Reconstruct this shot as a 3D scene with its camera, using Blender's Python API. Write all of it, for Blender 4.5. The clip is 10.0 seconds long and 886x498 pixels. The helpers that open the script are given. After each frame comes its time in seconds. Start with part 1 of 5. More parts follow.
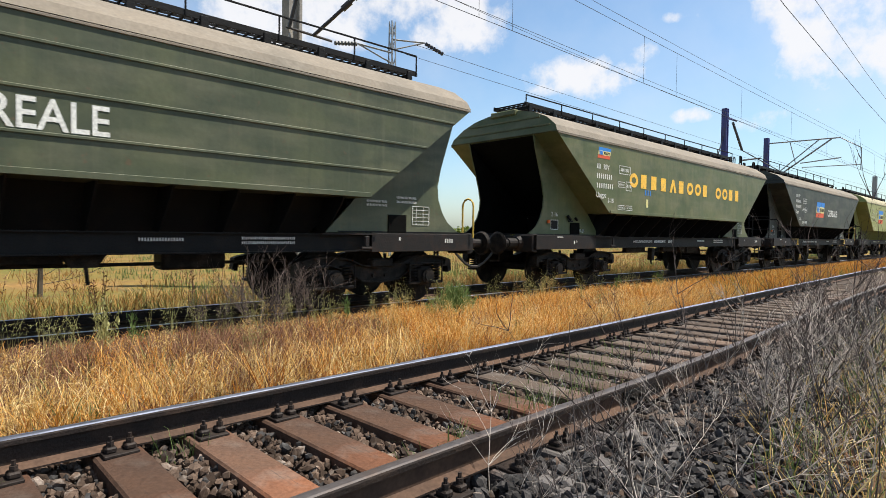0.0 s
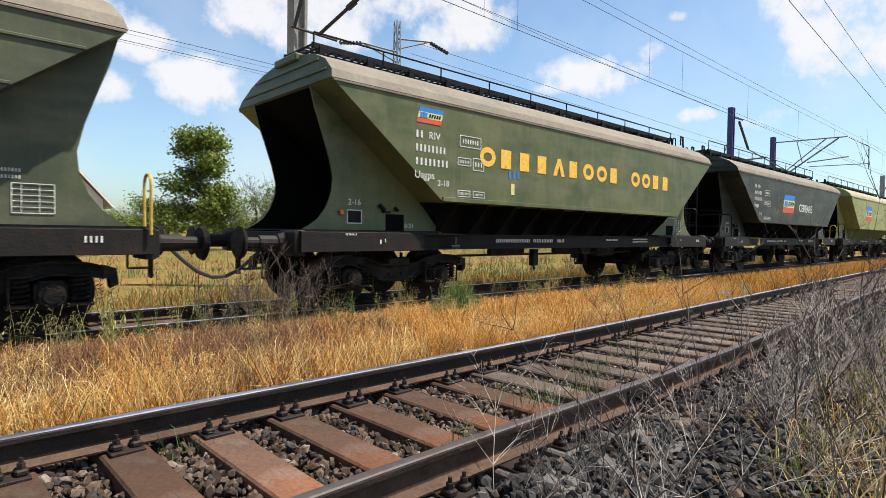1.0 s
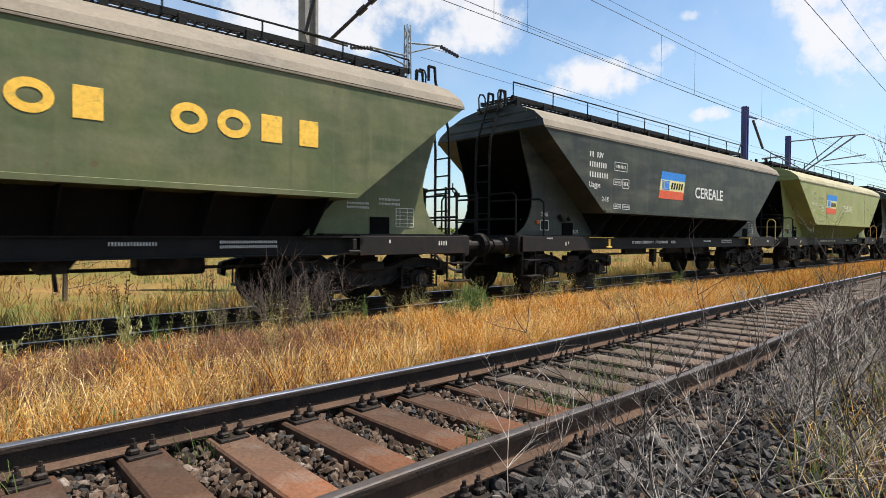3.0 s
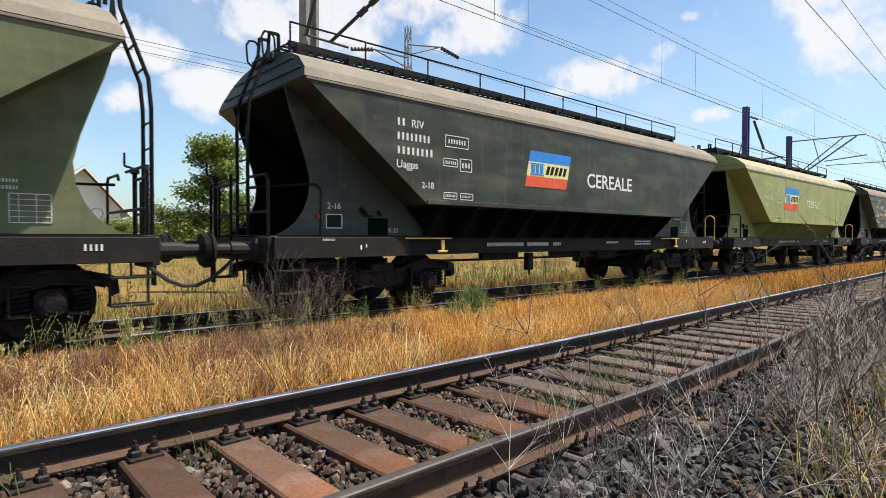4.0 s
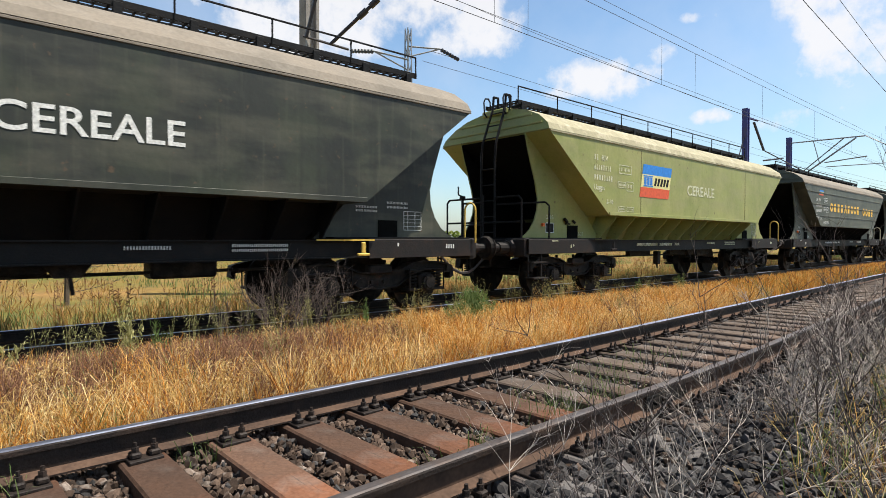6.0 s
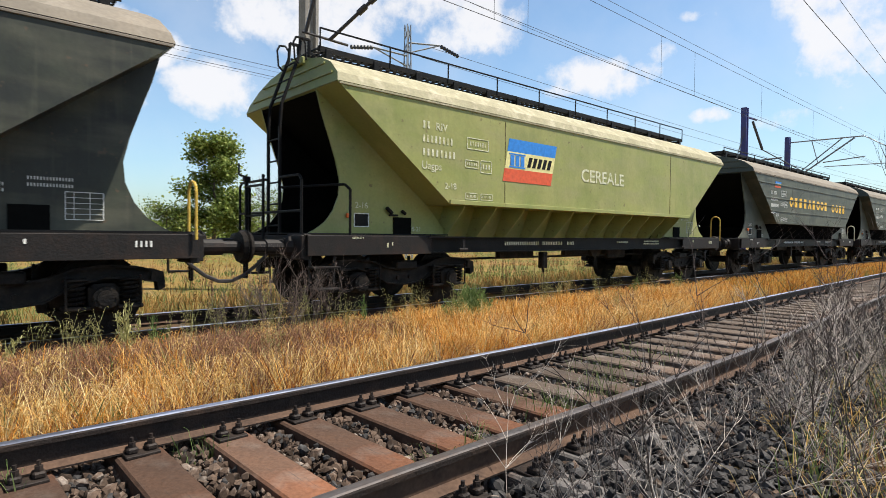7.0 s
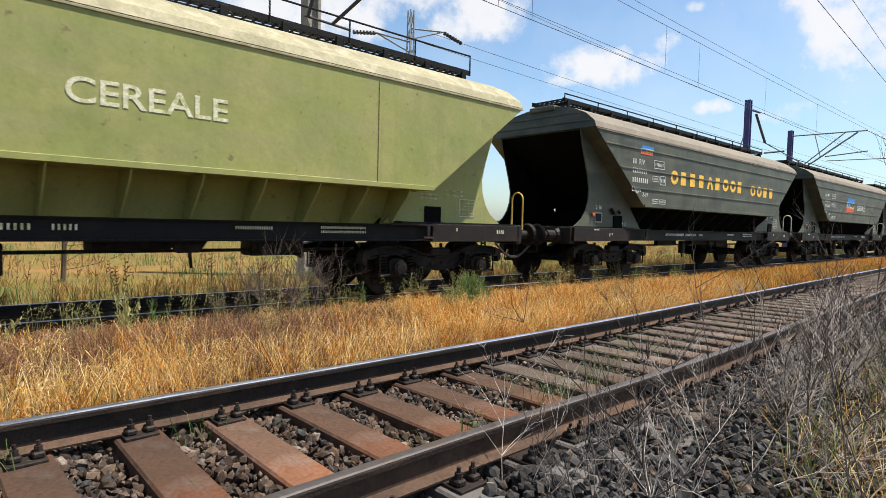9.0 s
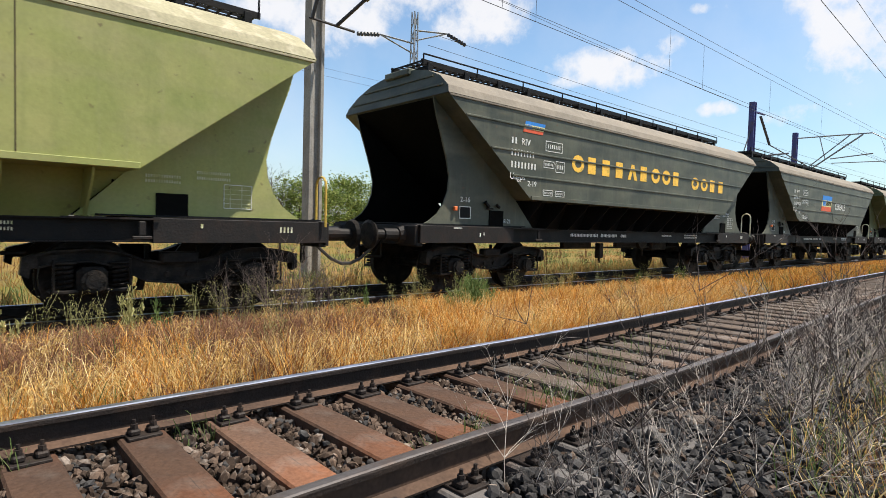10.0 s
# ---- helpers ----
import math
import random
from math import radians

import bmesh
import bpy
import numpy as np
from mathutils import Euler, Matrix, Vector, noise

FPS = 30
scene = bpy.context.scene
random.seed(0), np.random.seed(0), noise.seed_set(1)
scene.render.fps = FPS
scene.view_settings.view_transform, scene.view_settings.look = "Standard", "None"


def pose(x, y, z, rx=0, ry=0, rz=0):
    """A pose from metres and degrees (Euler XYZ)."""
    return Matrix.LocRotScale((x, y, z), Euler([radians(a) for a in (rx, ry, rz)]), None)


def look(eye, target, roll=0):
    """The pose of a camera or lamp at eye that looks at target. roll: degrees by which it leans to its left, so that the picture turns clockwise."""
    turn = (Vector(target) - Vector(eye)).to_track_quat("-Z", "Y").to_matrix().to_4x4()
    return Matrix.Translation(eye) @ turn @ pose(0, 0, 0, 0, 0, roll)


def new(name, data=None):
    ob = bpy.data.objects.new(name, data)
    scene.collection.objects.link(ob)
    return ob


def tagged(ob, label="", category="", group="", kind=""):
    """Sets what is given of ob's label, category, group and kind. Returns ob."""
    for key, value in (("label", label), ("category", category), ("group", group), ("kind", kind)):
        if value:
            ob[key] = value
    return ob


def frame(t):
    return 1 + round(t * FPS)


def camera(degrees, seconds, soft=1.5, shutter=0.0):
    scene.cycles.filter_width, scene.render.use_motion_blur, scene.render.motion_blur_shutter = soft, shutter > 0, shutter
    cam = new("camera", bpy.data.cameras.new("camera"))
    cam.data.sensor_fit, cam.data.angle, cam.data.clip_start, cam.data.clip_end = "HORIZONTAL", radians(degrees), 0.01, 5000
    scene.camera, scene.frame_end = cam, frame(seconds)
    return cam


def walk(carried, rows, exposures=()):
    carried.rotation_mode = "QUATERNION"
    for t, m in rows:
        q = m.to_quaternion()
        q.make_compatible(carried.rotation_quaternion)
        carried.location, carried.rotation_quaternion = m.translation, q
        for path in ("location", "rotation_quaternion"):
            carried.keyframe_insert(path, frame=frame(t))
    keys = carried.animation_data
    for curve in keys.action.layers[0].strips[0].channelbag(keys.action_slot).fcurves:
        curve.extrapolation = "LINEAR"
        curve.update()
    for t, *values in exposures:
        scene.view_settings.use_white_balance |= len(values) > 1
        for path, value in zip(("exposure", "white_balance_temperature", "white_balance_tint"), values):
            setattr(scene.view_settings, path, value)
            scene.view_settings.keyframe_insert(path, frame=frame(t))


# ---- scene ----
# Camera on the near side of a siding; the train runs along -x, z up, train rail heads at z = 0.08.
cam = camera(76.2, 10.0, soft=0.5, shutter=0.1)
EYE = (0.0, 0.0, 1.255)
# seconds, heading right of +y, pitch up, roll (degrees)
AIM = [(0, 43.40, -1.58, 0.81), (0.5, 43.17, -1.68, 0.84), (1, 42.92, -1.66, 0.855), (1.5, 42.72, -1.61, 0.79), (2, 42.41, -1.53, 0.57),
       (2.5, 41.89, -1.42, 0.475), (4, 41.59, -1.24, 0.167), (4.5, 41.56, -1.16, 0.07), (5, 41.53, -1.11, 0.10), (5.5, 41.51, -1.05, 0.05),
       (7, 41.76, -1.37, 0.53), (7.5, 41.80, -1.88, 0.85), (8, 42.07, -2.67, 1.17), (8.5, 41.93, -2.66, 1.24), (9, 41.80, -2.57, 1.47),
       (9.5, 41.57, -2.47, 1.61), (10, 41.47, -2.43, 1.63)]


def aim(head, pitch, roll):
    h, p = radians(head), radians(pitch)
    way = Vector((math.sin(h) * math.cos(p), math.cos(h) * math.cos(p), math.sin(p)))
    return look(EYE, Vector(EYE) + way * 10, roll)


walk(cam, [(t, aim(h, p, r)) for t, h, p, r in AIM])

# ---- light ----
SUN = Vector((0.31, -0.28, 0.905)).normalized()
scene.view_settings.exposure = 0.72
world = bpy.data.worlds.new("sky")
scene.world = world
world.use_nodes = True


def sky():
    nt = world.node_tree
    nt.nodes.clear()
    add = nt.nodes.new
    out, bg = add("ShaderNodeOutputWorld"), add("ShaderNodeBackground")
    tex = add("ShaderNodeTexSky")
    tex.sky_type, tex.sun_disc = "NISHITA", False
    tex.sun_elevation, tex.sun_rotation = math.asin(SUN.z), math.atan2(SUN.x, SUN.y)
    tex.dust_density, tex.air_density, tex.altitude = 1.6, 1.0, 100
    co = add("ShaderNodeTexCoord")

    def calc(op, a, b=None, c=None):
        n = add("ShaderNodeMath")
        n.operation = op
        for k, v in enumerate((a, b, c)):
            if v is None:
                continue
            if isinstance(v, (int, float)):
                n.inputs[k].default_value = v
            else:
                nt.links.new(v, n.inputs[k])
        return n.outputs[0]

    warp = add("ShaderNodeTexNoise")
    warp.inputs["Scale"].default_value, warp.inputs["Detail"].default_value, warp.inputs["Roughness"].default_value = 9.0, 7.0, 0.62
    nt.links.new(co.outputs["Generated"], warp.inputs["Vector"])
    wide = add("ShaderNodeTexNoise")
    wide.inputs["Scale"].default_value, wide.inputs["Detail"].default_value = 2.6, 8.0
    wide.inputs["Roughness"].default_value = 0.55
    nt.links.new(co.outputs["Generated"], wide.inputs["Vector"])
    # cumulus heaps: heading, height, half width, half height (degrees)
    heaps = CLOUDS
    total = None
    for az, el, w, h, *thin in heaps:
        a, e = radians(az), radians(el)
        sub = add("ShaderNodeVectorMath")
        sub.operation = "SUBTRACT"
        nt.links.new(co.outputs["Generated"], sub.inputs[0])
        sub.inputs[1].default_value = (math.sin(a) * math.cos(e), math.cos(a) * math.cos(e), math.sin(e))
        across = add("ShaderNodeVectorMath")
        across.operation = "DOT_PRODUCT"
        nt.links.new(sub.outputs[0], across.inputs[0])
        across.inputs[1].default_value = (math.cos(a), -math.sin(a), 0)
        up = add("ShaderNodeVectorMath")
        up.operation = "DOT_PRODUCT"
        nt.links.new(sub.outputs[0], up.inputs[0])
        up.inputs[1].default_value = (-math.sin(a) * math.sin(e), -math.cos(a) * math.sin(e), math.cos(e))
        ahead = add("ShaderNodeVectorMath")
        ahead.operation = "DOT_PRODUCT"
        nt.links.new(sub.outputs[0], ahead.inputs[0])
        ahead.inputs[1].default_value = (math.sin(a) * math.cos(e), math.cos(a) * math.cos(e), math.sin(e))
        q = calc("ADD", calc("POWER", calc("ABSOLUTE", calc("DIVIDE", across.outputs["Value"], radians(w))), 2.0),
                 calc("POWER", calc("ABSOLUTE", calc("DIVIDE", up.outputs["Value"], radians(h))), 2.0))
        q = calc("ADD", q, calc("MULTIPLY", calc("ABSOLUTE", ahead.outputs["Value"]), 3.0))
        v = calc("SUBTRACT", thin[0] if thin else 1.0, q)
        total = v if total is None else calc("MAXIMUM", total, v)
    total = calc("MAXIMUM", total, -1.5)
    dens = calc("ADD", total, calc("MULTIPLY", calc("SUBTRACT", warp.outputs["Fac"], 0.5), 5.6))
    ramp = add("ShaderNodeMapRange")
    ramp.interpolation_type = "SMOOTHSTEP"
    ramp.inputs["From Min"].default_value, ramp.inputs["From Max"].default_value = -0.20, 1.05
    nt.links.new(dens, ramp.inputs["Value"])
    veil = add("ShaderNodeMapRange")
    veil.inputs["From Min"].default_value, veil.inputs["From Max"].default_value = 0.42, 0.75
    veil.inputs["To Max"].default_value = 0.38
    nt.links.new(wide.outputs["Fac"], veil.inputs["Value"])
    cover = calc("MAXIMUM", calc("MULTIPLY", ramp.outputs[0], 0.95), veil.outputs[0])
    mix = add("ShaderNodeMix")
    mix.data_type = "RGBA"
    nt.links.new(cover, mix.inputs["Factor"])
    gain = add("ShaderNodeMix")
    gain.data_type, gain.blend_type = "RGBA", "MULTIPLY"
    gain.inputs["Factor"].default_value = 1.0
    nt.links.new(tex.outputs[0], gain.inputs["A"])
    gain.inputs["B"].default_value = (1.0, 1.14, 1.17, 1)
    nt.links.new(gain.outputs["Result"], mix.inputs["A"])
    mix.inputs["B"].default_value = (CLOUD, CLOUD, CLOUD * 1.03, 1)
    # the hazy sky is palest low down and deeper overhead
    sep = add("ShaderNodeSeparateXYZ")
    nt.links.new(co.outputs["Generated"], sep.inputs[0])
    deep = add("ShaderNodeMapRange")
    deep.interpolation_type = "SMOOTHSTEP"
    deep.inputs["From Min"].default_value, deep.inputs["From Max"].default_value = 0.30, 0.95
    deep.inputs["To Min"].default_value, deep.inputs["To Max"].default_value = 1.0, 0.42
    nt.links.new(sep.outputs["Z"], deep.inputs["Value"])
    fade = add("ShaderNodeVectorMath")
    fade.operation = "SCALE"
    nt.links.new(mix.outputs["Result"], fade.inputs[0])
    nt.links.new(deep.outputs[0], fade.inputs["Scale"])
    nt.links.new(fade.outputs[0], bg.inputs["Color"])
    bg.inputs["Strength"].default_value = SKY
    nt.links.new(bg.outputs[0], out.inputs["Surface"])


CLOUDS = [(57.3, 15.2, 4.3, 2.0, 1.35), (53.8, 14.2, 2.2, 1.0, 0.7), (62.3, 16.9, 2.0, 1.2, 0.5), (66.0, 19.6, 3.0, 0.7, -0.1), (44.0, 19.8, 4.4, 2.6, 1.1), (77.5, 18.0, 5.0, 4.0, 1.3), (83, 15, 6, 3),
          (74, 10.0, 7, 1.6, 0.1), (66, 11.0, 4, 1.0, -0.1), (13.0, 16.7, 4.2, 2.2, 1.1), (12.3, 11.9, 2.2, 1.8, 0.9), (20.5, 13.4, 4.6, 2.6, 1.0), (6.0, 11.6, 3.2, 3.6, 0.8), (27.0, 19.8, 8, 3.2, 1.2),
          (37, 23, 9, 4, 1.1), (-8, 16, 8, 6), (18, 22, 6, 3, 0.4)]
CLOUD, SKY = 5.8, 0.10
sky()
lamp = bpy.data.lights.new("sun", "SUN")
lamp.energy, lamp.angle, lamp.color = 5.0, radians(0.6), (1.0, 0.94, 0.84)
sun = new("sun", lamp)
sun.matrix_world = look(SUN * 60, (0, 0, 0))


# ---- materials ----
def mat(name, base, rough=0.7, metal=0.0, spots=(), grain=0.0, scale=20.0, bump=0.0, bump_scale=40.0, vary=0.0, streak=None, spec=0.5, island=False, coords="Object"):
    """Base colour with stains (colour, noise scale, threshold, softness, amount), fine grain, bump and a variation piece by piece."""
    m = bpy.data.materials.new(name)
    m.use_nodes = True
    nt = m.node_tree
    b = nt.nodes["Principled BSDF"]
    b.inputs["Roughness"].default_value, b.inputs["Metallic"].default_value = rough, metal
    b.inputs["Specular IOR Level"].default_value = spec
    co = nt.nodes.new("ShaderNodeTexCoord").outputs[coords]
    col = nt.nodes.new("ShaderNodeRGB").outputs[0]
    col.default_value = (*base, 1)

    def noise_at(scale, detail=4.0, vec=None):
        n = nt.nodes.new("ShaderNodeTexNoise")
        n.inputs["Scale"].default_value, n.inputs["Detail"].default_value = scale, detail
        nt.links.new(vec or co, n.inputs["Vector"])
        return n.outputs["Fac"]

    def rng(v, lo, hi, a=0.0, z=1.0):
        n = nt.nodes.new("ShaderNodeMapRange")
        for k, x in (("From Min", lo), ("From Max", hi), ("To Min", a), ("To Max", z)):
            n.inputs[k].default_value = x
        nt.links.new(v, n.inputs["Value"])
        return n.outputs[0]

    def blend(a, other, fac):
        n = nt.nodes.new("ShaderNodeMix")
        n.data_type = "RGBA"
        nt.links.new(a, n.inputs["A"])
        if isinstance(other, tuple):
            n.inputs["B"].default_value = (*other, 1)
        else:
            nt.links.new(other, n.inputs["B"])
        if isinstance(fac, float):
            n.inputs["Factor"].default_value = fac
        else:
            nt.links.new(fac, n.inputs["Factor"])
        return n.outputs["Result"]

    for other, sc, at, soft, amount in spots:
        vec = None
        if isinstance(sc, tuple):
            mp = nt.nodes.new("ShaderNodeMapping")
            mp.inputs["Scale"].default_value = sc
            nt.links.new(co, mp.inputs["Vector"])
            vec, sc = mp.outputs[0], 1.0
        col = blend(col, other, rng(noise_at(sc, 5.0, vec), at - soft, at + soft, 0.0, amount))
    if vary or grain:
        hsv = nt.nodes.new("ShaderNodeHueSaturation")
        nt.links.new(col, hsv.inputs["Color"])
        val = None
        if vary:
            src = nt.nodes.new("ShaderNodeNewGeometry").outputs["Random Per Island"] if island else nt.nodes.new("ShaderNodeObjectInfo").outputs["Random"]
            val = rng(src, 0, 1, 1 - vary, 1 + vary)
        if grain:
            g = rng(noise_at(scale, 6.0), 0.3, 0.7, 1 - grain, 1 + grain)
            if val is None:
                val = g
            else:
                n = nt.nodes.new("ShaderNodeMath")
                n.operation = "MULTIPLY"
                nt.links.new(val, n.inputs[0])
                nt.links.new(g, n.inputs[1])
                val = n.outputs[0]
        nt.links.new(val, hsv.inputs["Value"])
        col = hsv.outputs[0]
    nt.links.new(col, b.inputs["Base Color"])
    if bump:
        n = nt.nodes.new("ShaderNodeBump")
        n.inputs["Strength"].default_value, n.inputs["Distance"].default_value = bump, 0.02
        nt.links.new(noise_at(bump_scale, 5.0), n.inputs["Height"])
        nt.links.new(n.outputs[0], b.inputs["Normal"])
    return m


def paint(name, base, dark, light):
    """Weathered wagon paint: patches, streaks down the sheet, grime and a few dents."""
    dust = tuple(0.6 * c + 0.4 * d for c, d in zip(light, (0.20, 0.18, 0.13)))
    return mat(name, base, rough=0.5, spec=0.3, spots=((dark, 0.8, 0.50, 0.10, 0.85), (light, 1.6, 0.55, 0.10, 0.7), (dust, (0.7, 0.7, 2.6), 0.57, 0.10, 0.6), (dark, (7.0, 7.0, 0.45), 0.60, 0.10, 0.28),
                                             (dust, (11.0, 11.0, 0.6), 0.64, 0.07, 0.25), ((0.12, 0.075, 0.045), 9.0, 0.70, 0.04, 0.6)), grain=0.06, scale=26.0, bump=0.9, bump_scale=1.5)


# near-black that puts the shade of the recessed wagon ends into the colour
SHADEBLACK = mat("shade-black sheet", (0.006, 0.006, 0.0055), 0.9, spec=0.04, spots=(((0.011, 0.011, 0.010), 2.0, 0.6, 0.12, 0.6),), grain=0.2, scale=15)
GREEN = paint("green paint", (0.098, 0.118, 0.050), (0.058, 0.078, 0.036), (0.165, 0.165, 0.075))
GREENZ = paint("dull green paint", (0.064, 0.076, 0.044), (0.043, 0.055, 0.037), (0.098, 0.11, 0.056))
GREY = paint("dark grey green paint", (0.031, 0.034, 0.028), (0.020, 0.0225, 0.021), (0.050, 0.058, 0.038))
OLIVE = paint("light olive paint", (0.285, 0.300, 0.095), (0.205, 0.235, 0.072), (0.36, 0.345, 0.13))
SLATE = paint("grey green paint", (0.065, 0.072, 0.054), (0.042, 0.048, 0.040), (0.105, 0.112, 0.08))
ROOF = mat("dusty roof", (0.205, 0.172, 0.133), 0.85, spots=(((0.125, 0.11, 0.088), 1.2, 0.55, 0.15, 0.7), ((0.24, 0.21, 0.17), 5, 0.6, 0.1, 0.5)), grain=0.12, scale=25, bump=0.2, bump_scale=6)
ROOF_OLIVE = mat("dusty olive roof", (0.33, 0.30, 0.19), 0.85, spots=(((0.19, 0.17, 0.10), 1.5, 0.55, 0.15, 0.7), ((0.5, 0.44, 0.32), 5, 0.6, 0.1, 0.6)), grain=0.14, scale=25, bump=0.2, bump_scale=6)
BLACK = mat("black frame and trough paint", (0.0075, 0.0075, 0.008), 0.55, spec=0.15, spots=(((0.016, 0.013, 0.011), 4, 0.58, 0.1, 0.7),), grain=0.2, scale=60, bump=0.2)
FRAME = mat("grimy frame paint", (0.018, 0.0155, 0.0145), 0.6, spec=0.2, spots=(((0.045, 0.026, 0.018), 3, 0.60, 0.1, 0.5), ((0.012, 0.012, 0.012), 9, 0.6, 0.1, 0.6)), grain=0.2, scale=60, bump=0.2)
BOGIE = mat("oily bogie steel", (0.007, 0.0065, 0.0065), 0.6, spec=0.15, spots=(((0.034, 0.027, 0.021), 6, 0.54, 0.1, 0.7),), grain=0.3, scale=50, bump=0.4)
WORNWHITE = mat("faded stencil paint", (0.62, 0.61, 0.44), 0.7, spots=(((0.36, 0.36, 0.13), 9.0, 0.56, 0.08, 0.8),), grain=0.25, scale=30)
WHITE = mat("white stencil paint", (0.66, 0.66, 0.62), 0.7, grain=0.25, scale=30)
YELLOW = mat("yellow letter paint", (0.86, 0.50, 0.06), 0.6, spots=(((0.30, 0.24, 0.06), 12, 0.66, 0.05, 0.7),), grain=0.15, scale=20)
BLUE = mat("blue band paint", (0.02, 0.20, 0.60), 0.6, grain=0.15, scale=15)
CREAM = mat("cream band paint", (0.68, 0.62, 0.27), 0.6, grain=0.15, scale=15)
RED = mat("red band paint", (0.62, 0.09, 0.03), 0.6, grain=0.15, scale=15)
SLEEPER = mat("weathered red-brown sleeper", (0.102, 0.056, 0.036), 0.8, spec=0.2, spots=(((0.05, 0.036, 0.030), 2.2, 0.5, 0.15, 0.75), ((0.22, 0.085, 0.04), 1.1, 0.56, 0.10, 0.6), ((0.15, 0.12, 0.10), 3.5, 0.60, 0.07, 0.5), ((0.045, 0.037, 0.033), (60.0, 2.5, 10.0), 0.66, 0.04, 0.6)), grain=0.18, scale=40, bump=0.5, bump_scale=25, vary=0.3)


def dusty_ends(m, grey):
    """Coal and brake dust lying over the sleeper's outer end."""
    nt = m.node_tree
    b = nt.nodes["Principled BSDF"]
    old = b.inputs["Base Color"].links[0].from_socket
    sep, fac, mix = nt.nodes.new("ShaderNodeSeparateXYZ"), nt.nodes.new("ShaderNodeMapRange"), nt.nodes.new("ShaderNodeMix")
    nt.links.new(nt.nodes.new("ShaderNodeTexCoord").outputs["Object"], sep.inputs[0])
    for key, v in (("From Min", -0.62), ("From Max", -0.86), ("To Max", 0.85)):
        fac.inputs[key].default_value = v
    nt.links.new(sep.outputs["Y"], fac.inputs["Value"])
    mix.data_type = "RGBA"
    nt.links.new(fac.outputs[0], mix.inputs["Factor"])
    nt.links.new(old, mix.inputs["A"])
    mix.inputs["B"].default_value = (*grey, 1)
    nt.links.new(mix.outputs["Result"], b.inputs["Base Color"])


dusty_ends(SLEEPER, (0.125, 0.118, 0.115))
SLEEPERGREY = mat("weathered grey-brown sleeper", (0.112, 0.083, 0.064), 0.85, spec=0.15, spots=(((0.055, 0.046, 0.042), 2.4, 0.5, 0.15, 0.75), ((0.18, 0.10, 0.06), 1.2, 0.62, 0.10, 0.5), ((0.20, 0.18, 0.165), 3.0, 0.60, 0.08, 0.5), ((0.045, 0.037, 0.033), (60.0, 2.5, 10.0), 0.66, 0.04, 0.6)), grain=0.18, scale=40, bump=0.5, bump_scale=25, vary=0.3)
# two tones of one rust: dark for shaded sides, lighter for lit faces
RUST = mat("rusty rail side", (0.022, 0.0165, 0.0145), 0.6, spec=0.2, spots=(((0.075, 0.045, 0.03), 6, 0.60, 0.12, 0.55), ((0.022, 0.018, 0.016), 3, 0.6, 0.1, 0.7)), grain=0.2, scale=70, bump=0.3, bump_scale=60)
RUSTFOOT = mat("lit brown rusty rail foot", (0.092, 0.057, 0.040), 0.85, spec=0.12, spots=(((0.05, 0.034, 0.027), 5, 0.52, 0.1, 0.75),), grain=0.2, scale=50)
HEAD = mat("polished rail head", (0.58, 0.62, 0.76), 0.40, 1.0, spots=(((0.10, 0.10, 0.13), (3.0, 40.0, 40.0), 0.55, 0.12, 0.6),), grain=0.12, scale=30)
HEADDULL = mat("dull rail head", (0.10, 0.088, 0.085), 0.5, 0.5, spots=(((0.10, 0.07, 0.055), 5, 0.55, 0.1, 0.7),), grain=0.15, scale=30)
STONE = mat("brown grey ballast", (0.092, 0.063, 0.047), 0.9, spec=0.12, spots=(((0.05, 0.036, 0.028), 9, 0.5, 0.1, 0.7), ((0.26, 0.22, 0.19), 14, 0.62, 0.08, 0.7)), grain=0.2, scale=120, vary=0.55, island=True)
STONEGREY = mat("grey ballast", (0.040, 0.037, 0.036), 0.85, spec=0.2, spots=(((0.065, 0.062, 0.062), 9, 0.54, 0.1, 0.7), ((0.15, 0.145, 0.14), 14, 0.66, 0.06, 0.6)), grain=0.2, scale=120, vary=0.5, island=True)
SOIL = mat("dry soil and straw", (0.095, 0.062, 0.034), 0.95, spec=0.1, spots=(((0.06, 0.044, 0.03), 1.1, 0.5, 0.15, 0.7), ((0.19, 0.13, 0.055), 5.0, 0.60, 0.1, 0.7), ((0.075, 0.08, 0.035), 0.35, 0.6, 0.1, 0.6)), grain=0.3, scale=25, bump=0.6, bump_scale=20)
FIELD = mat("dry field", (0.185, 0.128, 0.038), 0.95, spec=0.08, spots=(((0.12, 0.125, 0.03), 0.10, 0.49, 0.08, 0.85), ((0.27, 0.15, 0.055), 0.30, 0.56, 0.12, 0.8), ((0.13, 0.085, 0.045), 1.7, 0.58, 0.12, 0.6)), grain=0.25, scale=6)


